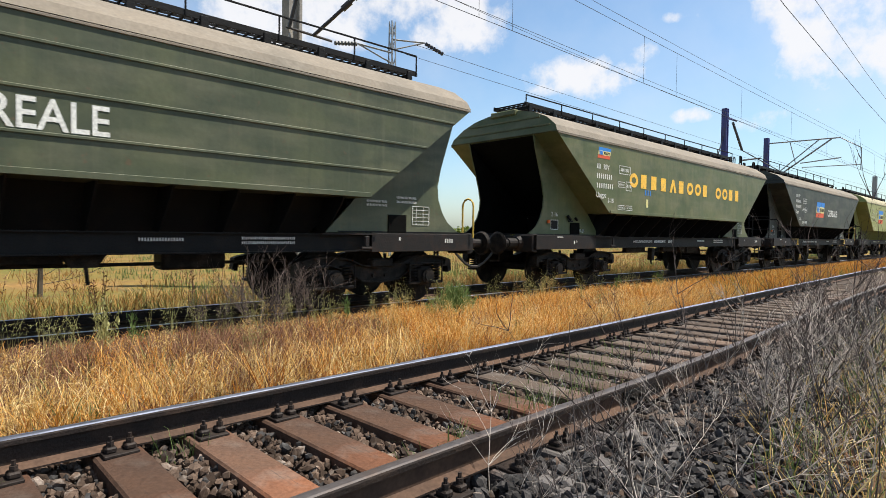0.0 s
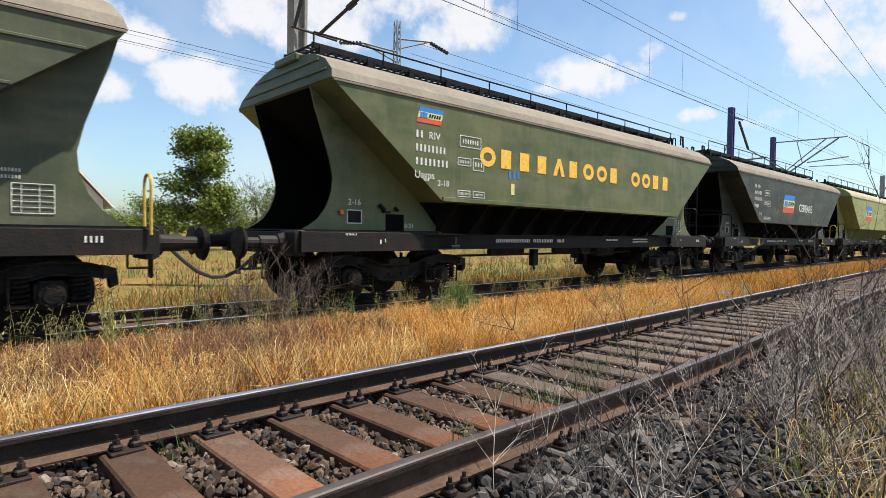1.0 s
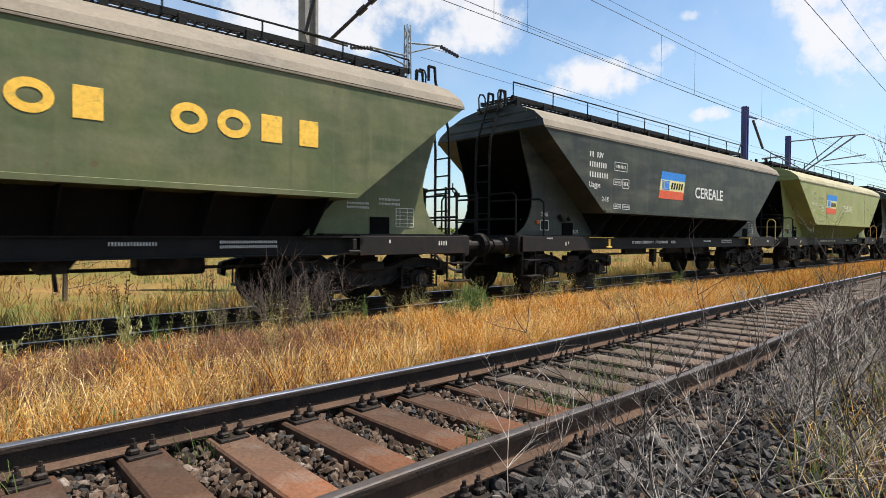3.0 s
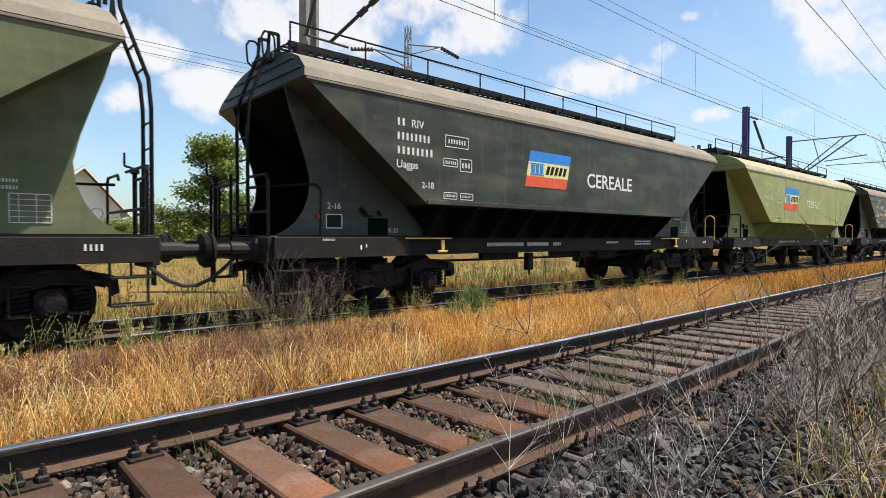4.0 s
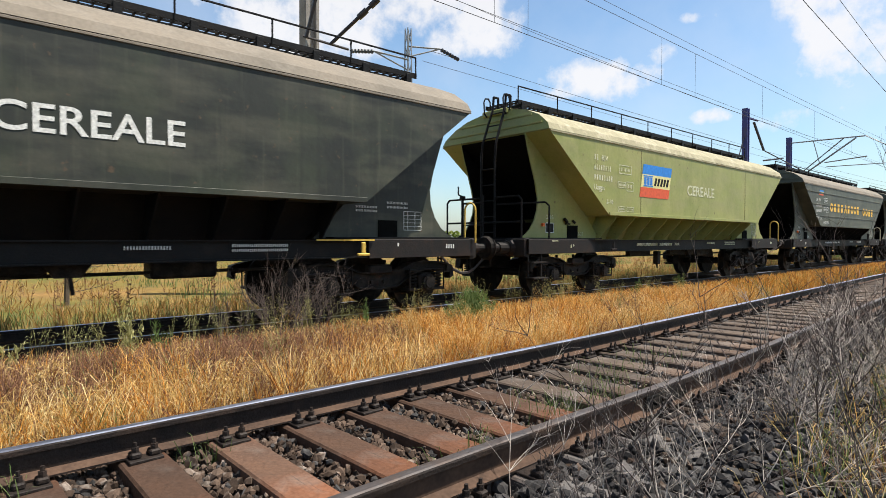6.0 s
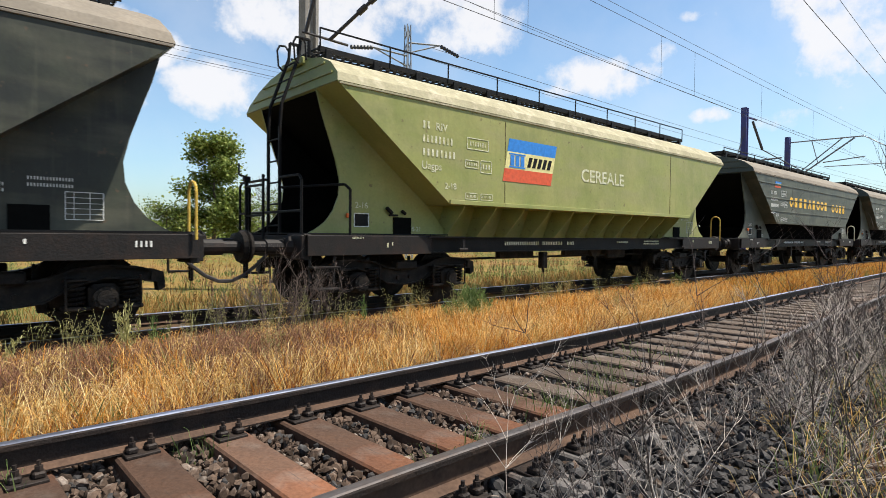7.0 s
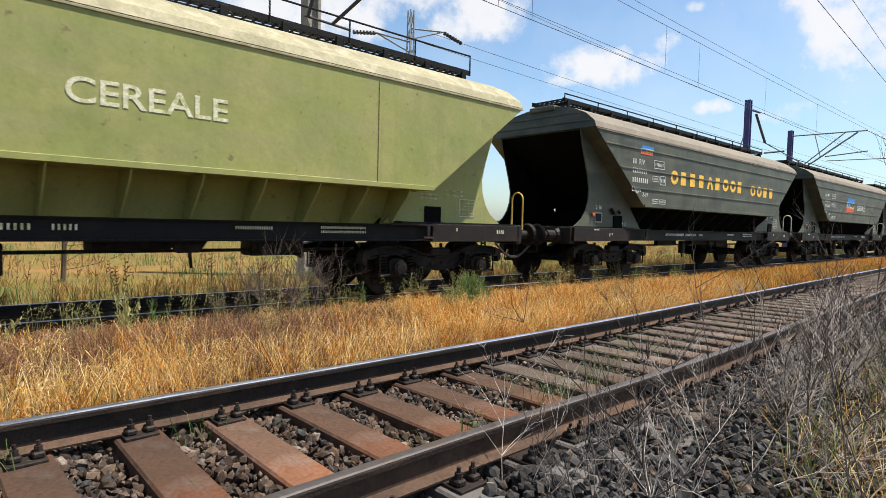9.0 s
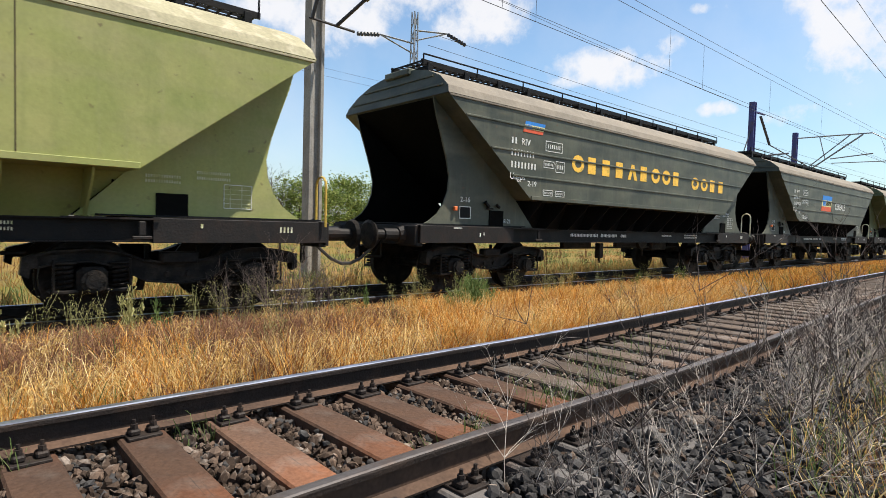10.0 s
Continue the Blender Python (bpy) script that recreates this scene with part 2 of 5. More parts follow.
def grass_mat(name, a, b, c):
    m = bpy.data.materials.new(name)
    m.use_nodes = True
    nt = m.node_tree
    p = nt.nodes["Principled BSDF"]
    p.inputs["Roughness"].default_value = 0.75
    p.inputs["Specular IOR Level"].default_value = 0.25
    r = nt.nodes.new("ShaderNodeValToRGB")
    e = r.color_ramp.elements
    e[0].color, e[1].color = (*a, 1), (*c, 1)
    e.new(0.55).color = (*b, 1)
    nt.links.new(nt.nodes.new("ShaderNodeNewGeometry").outputs["Random Per Island"], r.inputs["Fac"])
    nt.links.new(r.outputs[0], p.inputs["Base Color"])
    tr = nt.nodes.new("ShaderNodeBsdfTranslucent")
    nt.links.new(r.outputs[0], tr.inputs["Color"])
    mx = nt.nodes.new("ShaderNodeMixShader")
    mx.inputs[0].default_value = 0.3
    nt.links.new(p.outputs[0], mx.inputs[1])
    nt.links.new(tr.outputs[0], mx.inputs[2])
    nt.links.new(mx.outputs[0], nt.nodes["Material Output"].inputs["Surface"])
    return m


STRAW = grass_mat("golden straw", (0.30, 0.105, 0.022), (0.69, 0.305, 0.045), (0.86, 0.58, 0.20))
STRAWPALE = grass_mat("pale straw", (0.50, 0.29, 0.08), (0.74, 0.52, 0.20), (0.86, 0.72, 0.40))
WEEDBROWN = grass_mat("brown dead weeds", (0.12, 0.058, 0.040), (0.23, 0.118, 0.072), (0.36, 0.20, 0.10))
LEAFY = grass_mat("green weed leaves", (0.07, 0.11, 0.03), (0.13, 0.19, 0.06), (0.24, 0.29, 0.11))
LEAF = grass_mat("tree leaves", (0.075, 0.115, 0.02), (0.16, 0.215, 0.045), (0.31, 0.35, 0.11))
SPRUCE = grass_mat("spruce needles", (0.022, 0.045, 0.018), (0.045, 0.08, 0.03), (0.08, 0.13, 0.055))
FIELDGRASS = grass_mat("dry field grass", (0.20, 0.095, 0.03), (0.36, 0.20, 0.06), (0.46, 0.33, 0.12))
POD = grass_mat("grey green seed heads", (0.22, 0.21, 0.08), (0.38, 0.36, 0.14), (0.56, 0.52, 0.26))
LEAFBRIGHT = grass_mat("bright weed leaves", (0.10, 0.15, 0.04), (0.18, 0.25, 0.08), (0.32, 0.38, 0.16))
TWIGBROWN = mat("brown grey twigs", (0.13, 0.098, 0.082), 0.9, grain=0.25, scale=30, vary=0.5, island=True)
TWIG = mat("grey dead twigs", (0.46, 0.40, 0.35), 0.9, spec=0.1, grain=0.25, scale=30, vary=0.45, island=True)
TWIGDARK = mat("dark dead twigs", (0.075, 0.058, 0.052), 0.9, grain=0.25, scale=30, vary=0.4, island=True)
BARK = mat("bark", (0.09, 0.07, 0.05), 0.9, grain=0.3, scale=20, bump=0.5)
CONCRETE = mat("mast concrete", (0.30, 0.28, 0.25), 0.9, spots=(((0.20, 0.18, 0.16), 2, 0.55, 0.1, 0.7),), grain=0.15, scale=20, bump=0.2)
MASTBLUE = mat("dark blue mast paint", (0.05, 0.055, 0.20), 0.6, spots=(((0.08, 0.06, 0.06), 3, 0.6, 0.1, 0.6),), grain=0.15)
GALV = mat("galvanised steel", (0.28, 0.29, 0.30), 0.5, 0.6, grain=0.15)
WIRE = mat("contact wire", (0.10, 0.095, 0.10), 0.5, 0.5)
DARKWIRE = mat("dark insulator", (0.04, 0.035, 0.035), 0.4)
WALLWHITE = mat("white render", (0.72, 0.71, 0.68), 0.9, grain=0.08, scale=8)
TILE = mat("grey roof tiles", (0.36, 0.35, 0.34), 0.8, grain=0.2, scale=10)
GLASS = mat("window glass", (0.03, 0.035, 0.04), 0.1)
WOODBROWN = mat("brown wood", (0.20, 0.10, 0.05), 0.7, grain=0.2)
ORANGE = mat("orange tail marker", (0.8, 0.16, 0.03), 0.6)
LAMPYELLOW = mat("yellow handrail paint", (0.55, 0.36, 0.06), 0.6, grain=0.2)
PALEPAINT = mat("worn pale lever paint", (0.62, 0.58, 0.40), 0.6, grain=0.2)


# ---- mesh helpers ----
def part(name, bm, material, parent=None, label="", m=None, smooth=False):
    """Links a bmesh, or shared mesh data, as one object, under parent if given."""
    if isinstance(bm, bmesh.types.BMesh):
        me = bpy.data.meshes.new(name)
        bm.normal_update()
        bm.to_mesh(me)
        bm.free()
    else:
        me = bm
    if material and not me.materials:
        me.materials.append(material)
    if smooth:
        me.polygons.foreach_set("use_smooth", [True] * len(me.polygons))
    ob = new(name, me)
    ob.parent = parent
    if m is not None:
        ob.matrix_basis = m
    if label:
        tagged(ob, label)
    return ob


def box(bm, c, s, r=None, bev=0.0):
    geo = bmesh.ops.create_cube(bm, size=1.0, matrix=Matrix.Translation(c) @ (r or Matrix()) @ Matrix.Diagonal((*s, 1)))
    if bev:
        vs = set(geo["verts"])
        es = [e for e in bm.edges if e.verts[0] in vs and e.verts[1] in vs]
        bmesh.ops.bevel(bm, geom=es, offset=bev, segments=1, affect="EDGES")
    return bm


def rod(bm, a, b, r, n=6, r2=None):
    a, b = Vector(a), Vector(b)
    d = b - a
    bmesh.ops.create_cone(bm, cap_ends=True, segments=n, radius1=r, radius2=r if r2 is None else r2, depth=d.length,
                          matrix=Matrix.Translation((a + b) / 2) @ d.to_track_quat("Z", "Y").to_matrix().to_4x4())
    return bm


def pipe(bm, pts, r, n=6):
    for a, b in zip(pts, pts[1:]):
        rod(bm, a, b, r, n)
    return bm


def plate(bm, pts, y0, y1):
    """A plate with the outline pts (x, z) between y0 and y1."""
    lo = [bm.verts.new((x, y0, z)) for x, z in pts]
    hi = [bm.verts.new((x, y1, z)) for x, z in pts]
    bm.faces.new(lo)
    bm.faces.new(hi[::-1])
    n = len(pts)
    for k in range(n):
        bm.faces.new((lo[k], hi[k], hi[(k + 1) % n], lo[(k + 1) % n]))
    bmesh.ops.recalc_face_normals(bm, faces=bm.faces)
    return bm


def loft(bm, rows, close=True, caps=True):
    """Rings of equal length joined into a skin."""
    rs = [[bm.verts.new(p) for p in row] for row in rows]
    n = len(rs[0])
    for a, b in zip(rs, rs[1:]):
        for k in range(n if close else n - 1):
            bm.faces.new((a[k], a[(k + 1) % n], b[(k + 1) % n], b[k]))
    if caps:
        bm.faces.new(rs[0][::-1])
        bm.faces.new(rs[-1])
    bmesh.ops.recalc_face_normals(bm, faces=bm.faces)
    return bm


def fresh():
    return bmesh.new()


SHARED = {}


def shared(key, build):
    """Mesh data built once for alike pieces."""
    if key not in SHARED:
        bm = fresh()
        build(bm)
        me = bpy.data.meshes.new(key if isinstance(key, str) else key[0])
        bm.normal_update()
        bm.to_mesh(me)
        bm.free()
        SHARED[key] = me
    return SHARED[key]


def soup(name, verts, faces, material, parent=None, label=""):
    me = bpy.data.meshes.new(name)
    me.from_pydata(verts, [], faces)
    me.materials.append(material)
    ob = new(name, me)
    ob.parent = parent
    if label:
        tagged(ob, label)
    return ob


# ---- the tracks' lines ----
YT, ZT = 8.22, 0.08   # train track: centre line and rail head
LINE_X = np.array([-30, -6, 0, 3, 5, 7, 9, 13, 19, 25, 40, 60, 90, 400.0])
LINE_Y = np.array([1.9, 2.52, 2.66, 2.72, 2.78, 2.89, 3.01, 3.24, 3.56, 3.88, 4.5, 5.0, 5.0, 5.0])


def siding_y(x):
    return float(sum(np.interp(x + d, LINE_X, LINE_Y) for d in (-1.0, -0.5, 0, 0.5, 1.0)) / 5)


def siding_z(x):
    return 0.24 - 0.008 * min(max(x, -20.0), 40.0)


def ground_z(x, y):
    """Height of the bare ground."""
    bank = np.interp(y, [-6, -1, 0.6, 1.2, 4.0, 5.0, 6.2, 9.9, 11.5, 16, 60], [0.10, 0.05, 0.0, -0.07, -0.07, -0.06, -0.10, -0.10, -0.28, -0.32, -0.4])
    fall = 0.008 * min(max(x, -20.0), 40.0) * np.interp(y, [2, 7], [1, 0])
    return float(bank - fall)


def build_ground():
    xs = np.unique(np.concatenate([np.linspace(-3000, -30, 8), np.linspace(-30, 90, 100), np.linspace(90, 3500, 10)]))
    ys = np.unique(np.concatenate([np.linspace(-2500, -8, 6), np.linspace(-8, 20, 57), np.linspace(20, 120, 12), np.linspace(120, 3500, 10)]))
    verts = [(x, y, ground_z(x, y) + 0.02 * noise.noise((x * 0.7, y * 0.7, 0))) for y in ys for x in xs]
    n = len(xs)
    faces = [(j * n + i, j * n + i + 1, (j + 1) * n + i + 1, (j + 1) * n + i) for j in range(len(ys) - 1) for i in range(n - 1)]
    ob = soup("ground", verts, faces, SOIL)
    ob.data.materials.append(FIELD)
    for p in ob.data.polygons:
        p.use_smooth = True
        if p.center.y > 10.5:
            p.material_index = 1
    tagged(ob, "dry soil and straw-coloured field reaching to the horizon", "ground", kind="structure")


build_ground()

RAIL = [(-0.036, -0.014), (-0.032, -0.006), (-0.022, -0.0015), (0.0, 0.0), (0.022, -0.0015), (0.032, -0.006), (0.036, -0.014), (0.036, -0.036), (0.009, -0.045), (0.008, -0.135), (0.062, -0.156), (0.062, -0.166),
        (-0.062, -0.166), (-0.062, -0.156), (-0.008, -0.135), (-0.009, -0.045), (-0.036, -0.036)]


def rail(name, off, track, line, height, xs, head, label, wob=0.0, bare=False):
    bm = fresh()
    rows = []
    for x in xs:
        y = line(x)
        d = Vector((1, (line(x + 0.2) - line(x - 0.2)) / 0.4, 0)).normalized()
        side = Vector((-d.y, d.x, 0))
        w = wob * noise.noise((x * 0.25, off, 3.0))
        base = Vector((x, y, height(x))) + side * (off + w)
        rows.append([base + side * u + Vector((0, 0, v)) for u, v in RAIL])
    loft(bm, rows)
    me = bpy.data.meshes.new(name)
    bm.normal_update()
    bm.to_mesh(me)
    bm.free()
    me.materials.append(RUST)
    me.materials.append(head)
    me.materials.append(RUSTFOOT)
    # upward foot faces and the bare near web take the lit rust tone
    for p in me.polygons:
        zs = [me.vertices[v].co.z - height(me.vertices[v].co.x) for v in p.vertices]
        if min(zs) > -0.009:
            p.material_index = 1
        elif (max(zs) < -0.130 and p.normal.z > 0.3) or (bare and -0.15 < min(zs) and max(zs) < -0.040):
            p.material_index = 2
    return part(name, me, None, track, label)


def sleeper_mesh(bm):
    box(bm, (0, 0, -0.07), (0.24, 2.55, 0.14), bev=0.012)
    for v in bm.verts:
        v.co += Vector((noise.noise(v.co * 3), noise.noise(v.co * 2 + Vector((5, 0, 0))), noise.noise(v.co * 4 + Vector((0, 7, 0))))) * 0.006


def chair_mesh(bm):
    """Base plate with two clips and two coach screws."""
    box(bm, (0, 0, 0.008), (0.17, 0.36, 0.016), bev=0.003)
    for s in (-1, 1):
        for dx in (-0.045, 0.05):
            box(bm, (dx, s * 0.115, 0.032), (0.055, 0.07, 0.032), bev=0.008)
            rod(bm, (dx, s * 0.12, 0.03), (dx, s * 0.12, 0.075), 0.019, 6)
            rod(bm, (dx, s * 0.12, 0.07), (dx, s * 0.12, 0.10), 0.010, 6)


def build_siding():
    track = tagged(new("railway_siding"), "rusty siding with weathered sleepers on brown ballast", "railway track")
    xs = list(np.arange(-8, 12, 0.5)) + list(np.arange(12, 40, 1.0)) + list(np.arange(40, 121, 5.0))
    rail("rail", 0.752, track, siding_y, siding_z, xs, HEAD, "rail with a bright polished head")
    rail("rail", -0.752, track, siding_y, siding_z, xs, HEADDULL, "rail with a dull brown head and rusty web", wob=0.05, bare=True)
    for k in range(-12, 90):
        x = 0.32 + 0.48 * k
        y, z = siding_y(x), siding_z(x) - 0.182
        turn = math.degrees(math.atan2(siding_y(x + 0.3) - siding_y(x - 0.3), 0.6))
        m = pose(x + random.uniform(-0.02, 0.02), y + random.uniform(-0.05, 0.05), z + random.uniform(-0.006, 0.004), random.uniform(-0.4, 0.4), random.uniform(-1, 1), turn + random.uniform(-1.2, 1.2))
        old = k < 7
        s = part("sleeper", shared("sleeper" if old else "grey_sleeper", sleeper_mesh), SLEEPER if old else SLEEPERGREY, track, m=m)
        if k < 42:
            for off in (-0.752, 0.752):
                part("rail_chair", shared("rail_chair", chair_mesh), RUST, s, m=pose(0, off, 0.001))
    bm = fresh()
    for s in (-1, 1):
        box(bm, (0, s * 0.03, -0.09), (0.6, 0.022, 0.10), bev=0.004)
        for dx in (-0.22, -0.08, 0.08, 0.22):
            rod(bm, (dx, s * 0.03, -0.09), (dx, s * 0.075, -0.09), 0.016, 6)
    x = 3.9
    part("fishplate", bm, BOGIE, track, "dark bolted joint plate", pose(x, siding_y(x) - 0.752, siding_z(x), 0, 0, 2))


def build_main_track():
    track = tagged(new("main_track"), "main line track half hidden in dry grass", "railway track")
    xs = [-40, -10, 0, 10, 20, 40, 70, 120, 200]
    for off in (-0.752, 0.752):
        rail("rail", off, track, lambda x: YT, lambda x: ZT, xs, HEAD, "rail with a bright polished head")
    for k in range(-20, 110):
        x = 0.2 + 0.6 * k
        part("sleeper", shared("grey_sleeper", sleeper_mesh), SLEEPERGREY, track, m=pose(x, YT, ZT - 0.182))


build_siding()
build_main_track()


# ---- hopper wagons ----
END = [(-6.28, 3.28), (-6.19, 2.95), (-6.07, 2.62), (-5.95, 2.27), (-5.88, 1.98), (-5.90, 1.75), (-5.99, 1.53), (-6.12, 1.36), (-6.28, 1.25), (-6.44, 1.17),
       (-3.69, 1.17), (-4.2, 1.68)]
HW = 1.52   # half width of the hopper
FLANK = -HW - 0.004


def side_body(ribbed):
    def build(bm):
        low, top = 1.68, 3.26
        plate(bm, [(-6.28, top), (6.28, top), (4.2, low), (-4.2, low)], -HW, HW)
    return build


def trough(bm):
    low = 1.68
    a = [(-4.2, -0.93, low), (4.2, -0.93, low), (4.2, 0.93, low), (-4.2, 0.93, low)]
    b = [(-3.5, -0.62, 0.98), (3.5, -0.62, 0.98), (3.5, 0.62, 0.98), (-3.5, 0.62, 0.98)]
    loft(bm, [a, b])


def slope_sheet(bm, y):
    """Plate under the sloping end, between the end plates."""
    a = [(-6.24, -y, 3.23), (-6.24, y, 3.23), (-6.26, y, 3.25), (-6.26, -y, 3.25)]
    b = [(-4.22, -y, 1.66), (-4.22, y, 1.66), (-4.24, y, 1.70), (-4.24, -y, 1.70)]
    d = Vector((-0.012, 0, -0.018))
    loft(bm, [[Vector(p) + d for p in a], [Vector(p) + d for p in b]])


def flange(bm):
    box(bm, (0, -HW - 0.012, 1.715), (8.42, 0.024, 0.07), bev=0.004)


def cornice(bm):
    box(bm, (0, -HW - 0.007, 3.24), (12.52, 0.022, 0.03), bev=0.004)


def rib(z):
    def build(bm):
        w = 4.2 + (z - 1.68) / 1.58 * 2.08
        box(bm, (0, -HW - 0.008, z), (2 * w - 0.03, 0.022, 0.035), bev=0.006)
    return build


def roof_mesh(bm):
    prof = [(-HW, 3.14), (-1.46, 3.27), (-1.2, 3.47), (-0.85, 3.62), (-0.45, 3.70), (0, 3.73), (0.45, 3.70), (0.85, 3.62), (1.2, 3.47), (1.46, 3.27), (HW, 3.14)]
    rows = []
    for x in (-6.28, -6.26, -4, 0, 4, 6.26, 6.28):
        pull = 0.16 if abs(x) > 6.1 else 0
        rows.append([(x - math.copysign(pull * (z - 3.14) / 0.6, x), y, z) for y, z in prof])
    loft(bm, rows)


def end_rib(z, w):
    return lambda bm: box(bm, (6.29 - 0.16 * (z - 3.14) / 0.6, 0, z), (0.03, 2 * w, 0.03))


def roof_cap(bm):
    box(bm, (6.05, 0, 3.69), (0.3, 0.7, 0.12), bev=0.02)


def end_plate(bm, s, y):
    plate(bm, [(s * x, z) for x, z in END], y - 0.015, y + 0.015)


def gusset(bm):
    lo = [(-0.012, -1.46, 1.675), (-0.012, -1.40, 1.58), (-0.012, -0.98, 1.16), (-0.012, -0.64, 1.05), (-0.012, -0.90, 1.675)]
    loft(bm, [lo, [(0.012, y, z) for _, y, z in lo]])


def solebar(bm):
    prof = [(-0.01, 0.89), (0.07, 0.89), (0.07, 1.15), (-0.01, 1.15), (-0.01, 1.134), (0.054, 1.134), (0.054, 0.906), (-0.01, 0.906)]
    loft(bm, [[(x, y, z) for y, z in prof] for x in (-6.6, 6.6)])


def headstock(bm):
    box(bm, (0, 0, 1.0), (0.10, 2.5, 0.32), bev=0.01)
    for s in (-1, 1):
        box(bm, (0.05, s * 1.0, 1.0), (0.12, 0.5, 0.36), bev=0.01)


def end_apron(bm):
    box(bm, (0, 0, 1.02), (2.2, 0.03, 0.28), bev=0.004)
    box(bm, (0, 0.06, 1.165), (2.2, 0.14, 0.014))
    box(bm, (0, 0.06, 0.885), (2.2, 0.14, 0.014))


def buffer_mesh(bm):
    rod(bm, (0, 0, 0), (-0.10, 0, 0), 0.17, 12, 0.13)
    rod(bm, (-0.08, 0, 0), (-0.36, 0, 0), 0.105, 12)
    rod(bm, (-0.34, 0, 0), (-0.58, 0, 0), 0.08, 12)


def buffer_head(bm):
    rod(bm, (-0.58, 0, 0), (-0.63, 0, 0), 0.20, 16, 0.23)
    rod(bm, (-0.63, 0, 0), (-0.655, 0, 0), 0.23, 16, 0.19)


SOLE_TOP = [(-1.40, 0.73), (-1.25, 0.77), (-0.9, 0.79), (-0.6, 0.75), (-0.38, 0.66), (0.0, 0.61), (0.38, 0.66), (0.6, 0.75), (0.9, 0.79), (1.25, 0.77), (1.40, 0.73)]


def bogie_frame(bm):
    """Side frame that sags between the axles, with flanges and hooked ends."""
    under = [(1.40, 0.62), (1.2, 0.67), (0.9, 0.68), (0.62, 0.60), (0.36, 0.44), (0.0, 0.40), (-0.36, 0.44), (-0.62, 0.60), (-0.9, 0.68), (-1.2, 0.67), (-1.40, 0.62)]
    plate(bm, SOLE_TOP + under, -0.03, 0.03)
    loft(bm, [[(x, -0.10, z), (x, 0.10, z), (x, 0.10, z + 0.022), (x, -0.10, z + 0.022)] for x, z in SOLE_TOP])
    loft(bm, [[(x, -0.09, z - 0.02), (x, 0.09, z - 0.02), (x, 0.09, z), (x, -0.09, z)] for x, z in under])
    for s in (-1, 1):
        plate(bm, [(s * 1.40, 0.76), (s * 1.52, 0.72), (s * 1.54, 0.54), (s * 1.46, 0.50), (s * 1.45, 0.60), (s * 1.38, 0.62)], -0.08, 0.08)
    box(bm, (0, -0.05, 0.70), (0.42, 0.16, 0.14), bev=0.02)
    for dx in (-0.12, 0.12):
        rod(bm, (dx, -0.03, 0.50), (dx, -0.06, 0.50), 0.035, 8)


def axle_box(bm):
    box(bm, (0, 0, 0.46), (0.30, 0.24, 0.30), bev=0.05)
    rod(bm, (0, -0.12, 0.46), (0, -0.17, 0.46), 0.125, 14)
    rod(bm, (0, -0.17, 0.46), (0, -0.19, 0.46), 0.085, 14)
    for k in range(6):
        a = k * math.pi / 3
        rod(bm, (0.105 * math.cos(a), -0.17, 0.46 + 0.105 * math.sin(a)), (0.105 * math.cos(a), -0.185, 0.46 + 0.105 * math.sin(a)), 0.014, 6)
    for s in (-1, 1):
        box(bm, (s * 0.26, 0, 0.35), (0.26, 0.22, 0.045), bev=0.01)
        box(bm, (s * 0.26, 0, 0.655), (0.22, 0.22, 0.03), bev=0.01)
        rod(bm, (s * 0.36, -0.11, 0.34), (s * 0.36, -0.11, 0.70), 0.014, 6)


def brake_gear(bm):
    """Brake shoe, hanger and pull rod beside a wheel."""
    plate(bm, [(0.50, 0.30), (0.57, 0.30), (0.60, 0.46), (0.57, 0.62), (0.50, 0.62), (0.53, 0.46)], -0.05, 0.05)
    box(bm, (0.60, 0, 0.62), (0.03, 0.05, 0.42))
    rod(bm, (0.58, 0, 0.34), (0.10, 0.12, 0.26), 0.016, 6)


def spring(bm):
    prev = None
    for k in range(0, 45):
        a = k / 8 * 2 * math.pi
        p = (0.085 * math.cos(a), 0.085 * math.sin(a), 0.37 + 0.28 * k / 44)
        if prev:
            rod(bm, prev, p, 0.018, 5)
        prev = p


def wheel(bm):
    rod(bm, (0, -0.07, 0), (0, 0.065, 0), 0.46, 28)
    rod(bm, (0, 0.065, 0), (0, 0.095, 0), 0.49, 28)
    rod(bm, (0, -0.10, 0), (0, -0.07, 0), 0.13, 12)
    for k in range(6):
        a = k * math.pi / 3
        rod(bm, (0.27 * math.cos(a), -0.085, 0.27 * math.sin(a)), (0.27 * math.cos(a), -0.06, 0.27 * math.sin(a)), 0.045, 8)


def axle(bm):
    rod(bm, (0, -0.95, 0), (0, 0.95, 0), 0.08, 10)


def deck(bm):
    """Grating of the roof walkway: long and cross bars."""
    for y in np.linspace(-0.36, 0.36, 6):
        box(bm, (0, y, 0), (11.9, 0.024, 0.030))
    for x in np.linspace(-5.95, 5.95, 80):
        box(bm, (x, 0, 0.002), (0.022, 0.86, 0.026))
    for s in (-1, 1):
        box(bm, (0, s * 0.44, -0.012), (11.95, 0.035, 0.085))


def bracket(bm):
    box(bm, (0, 0, -0.08), (0.06, 0.94, 0.06))
    for s in (-1, 1):
        box(bm, (0, s * 0.455, -0.10), (0.11, 0.04, 0.20), bev=0.006)
        rod(bm, (0, s * 0.45, -0.19), (0, s * 0.62, -0.27), 0.022)


def guard_rail(high):
    def build(bm):
        rod(bm, (-5.95, 0, high), (5.95, 0, high), 0.016)
        for x in np.linspace(-5.95, 5.95, 10):
            rod(bm, (x, 0, -0.06), (x, 0, high), 0.014)
    return build


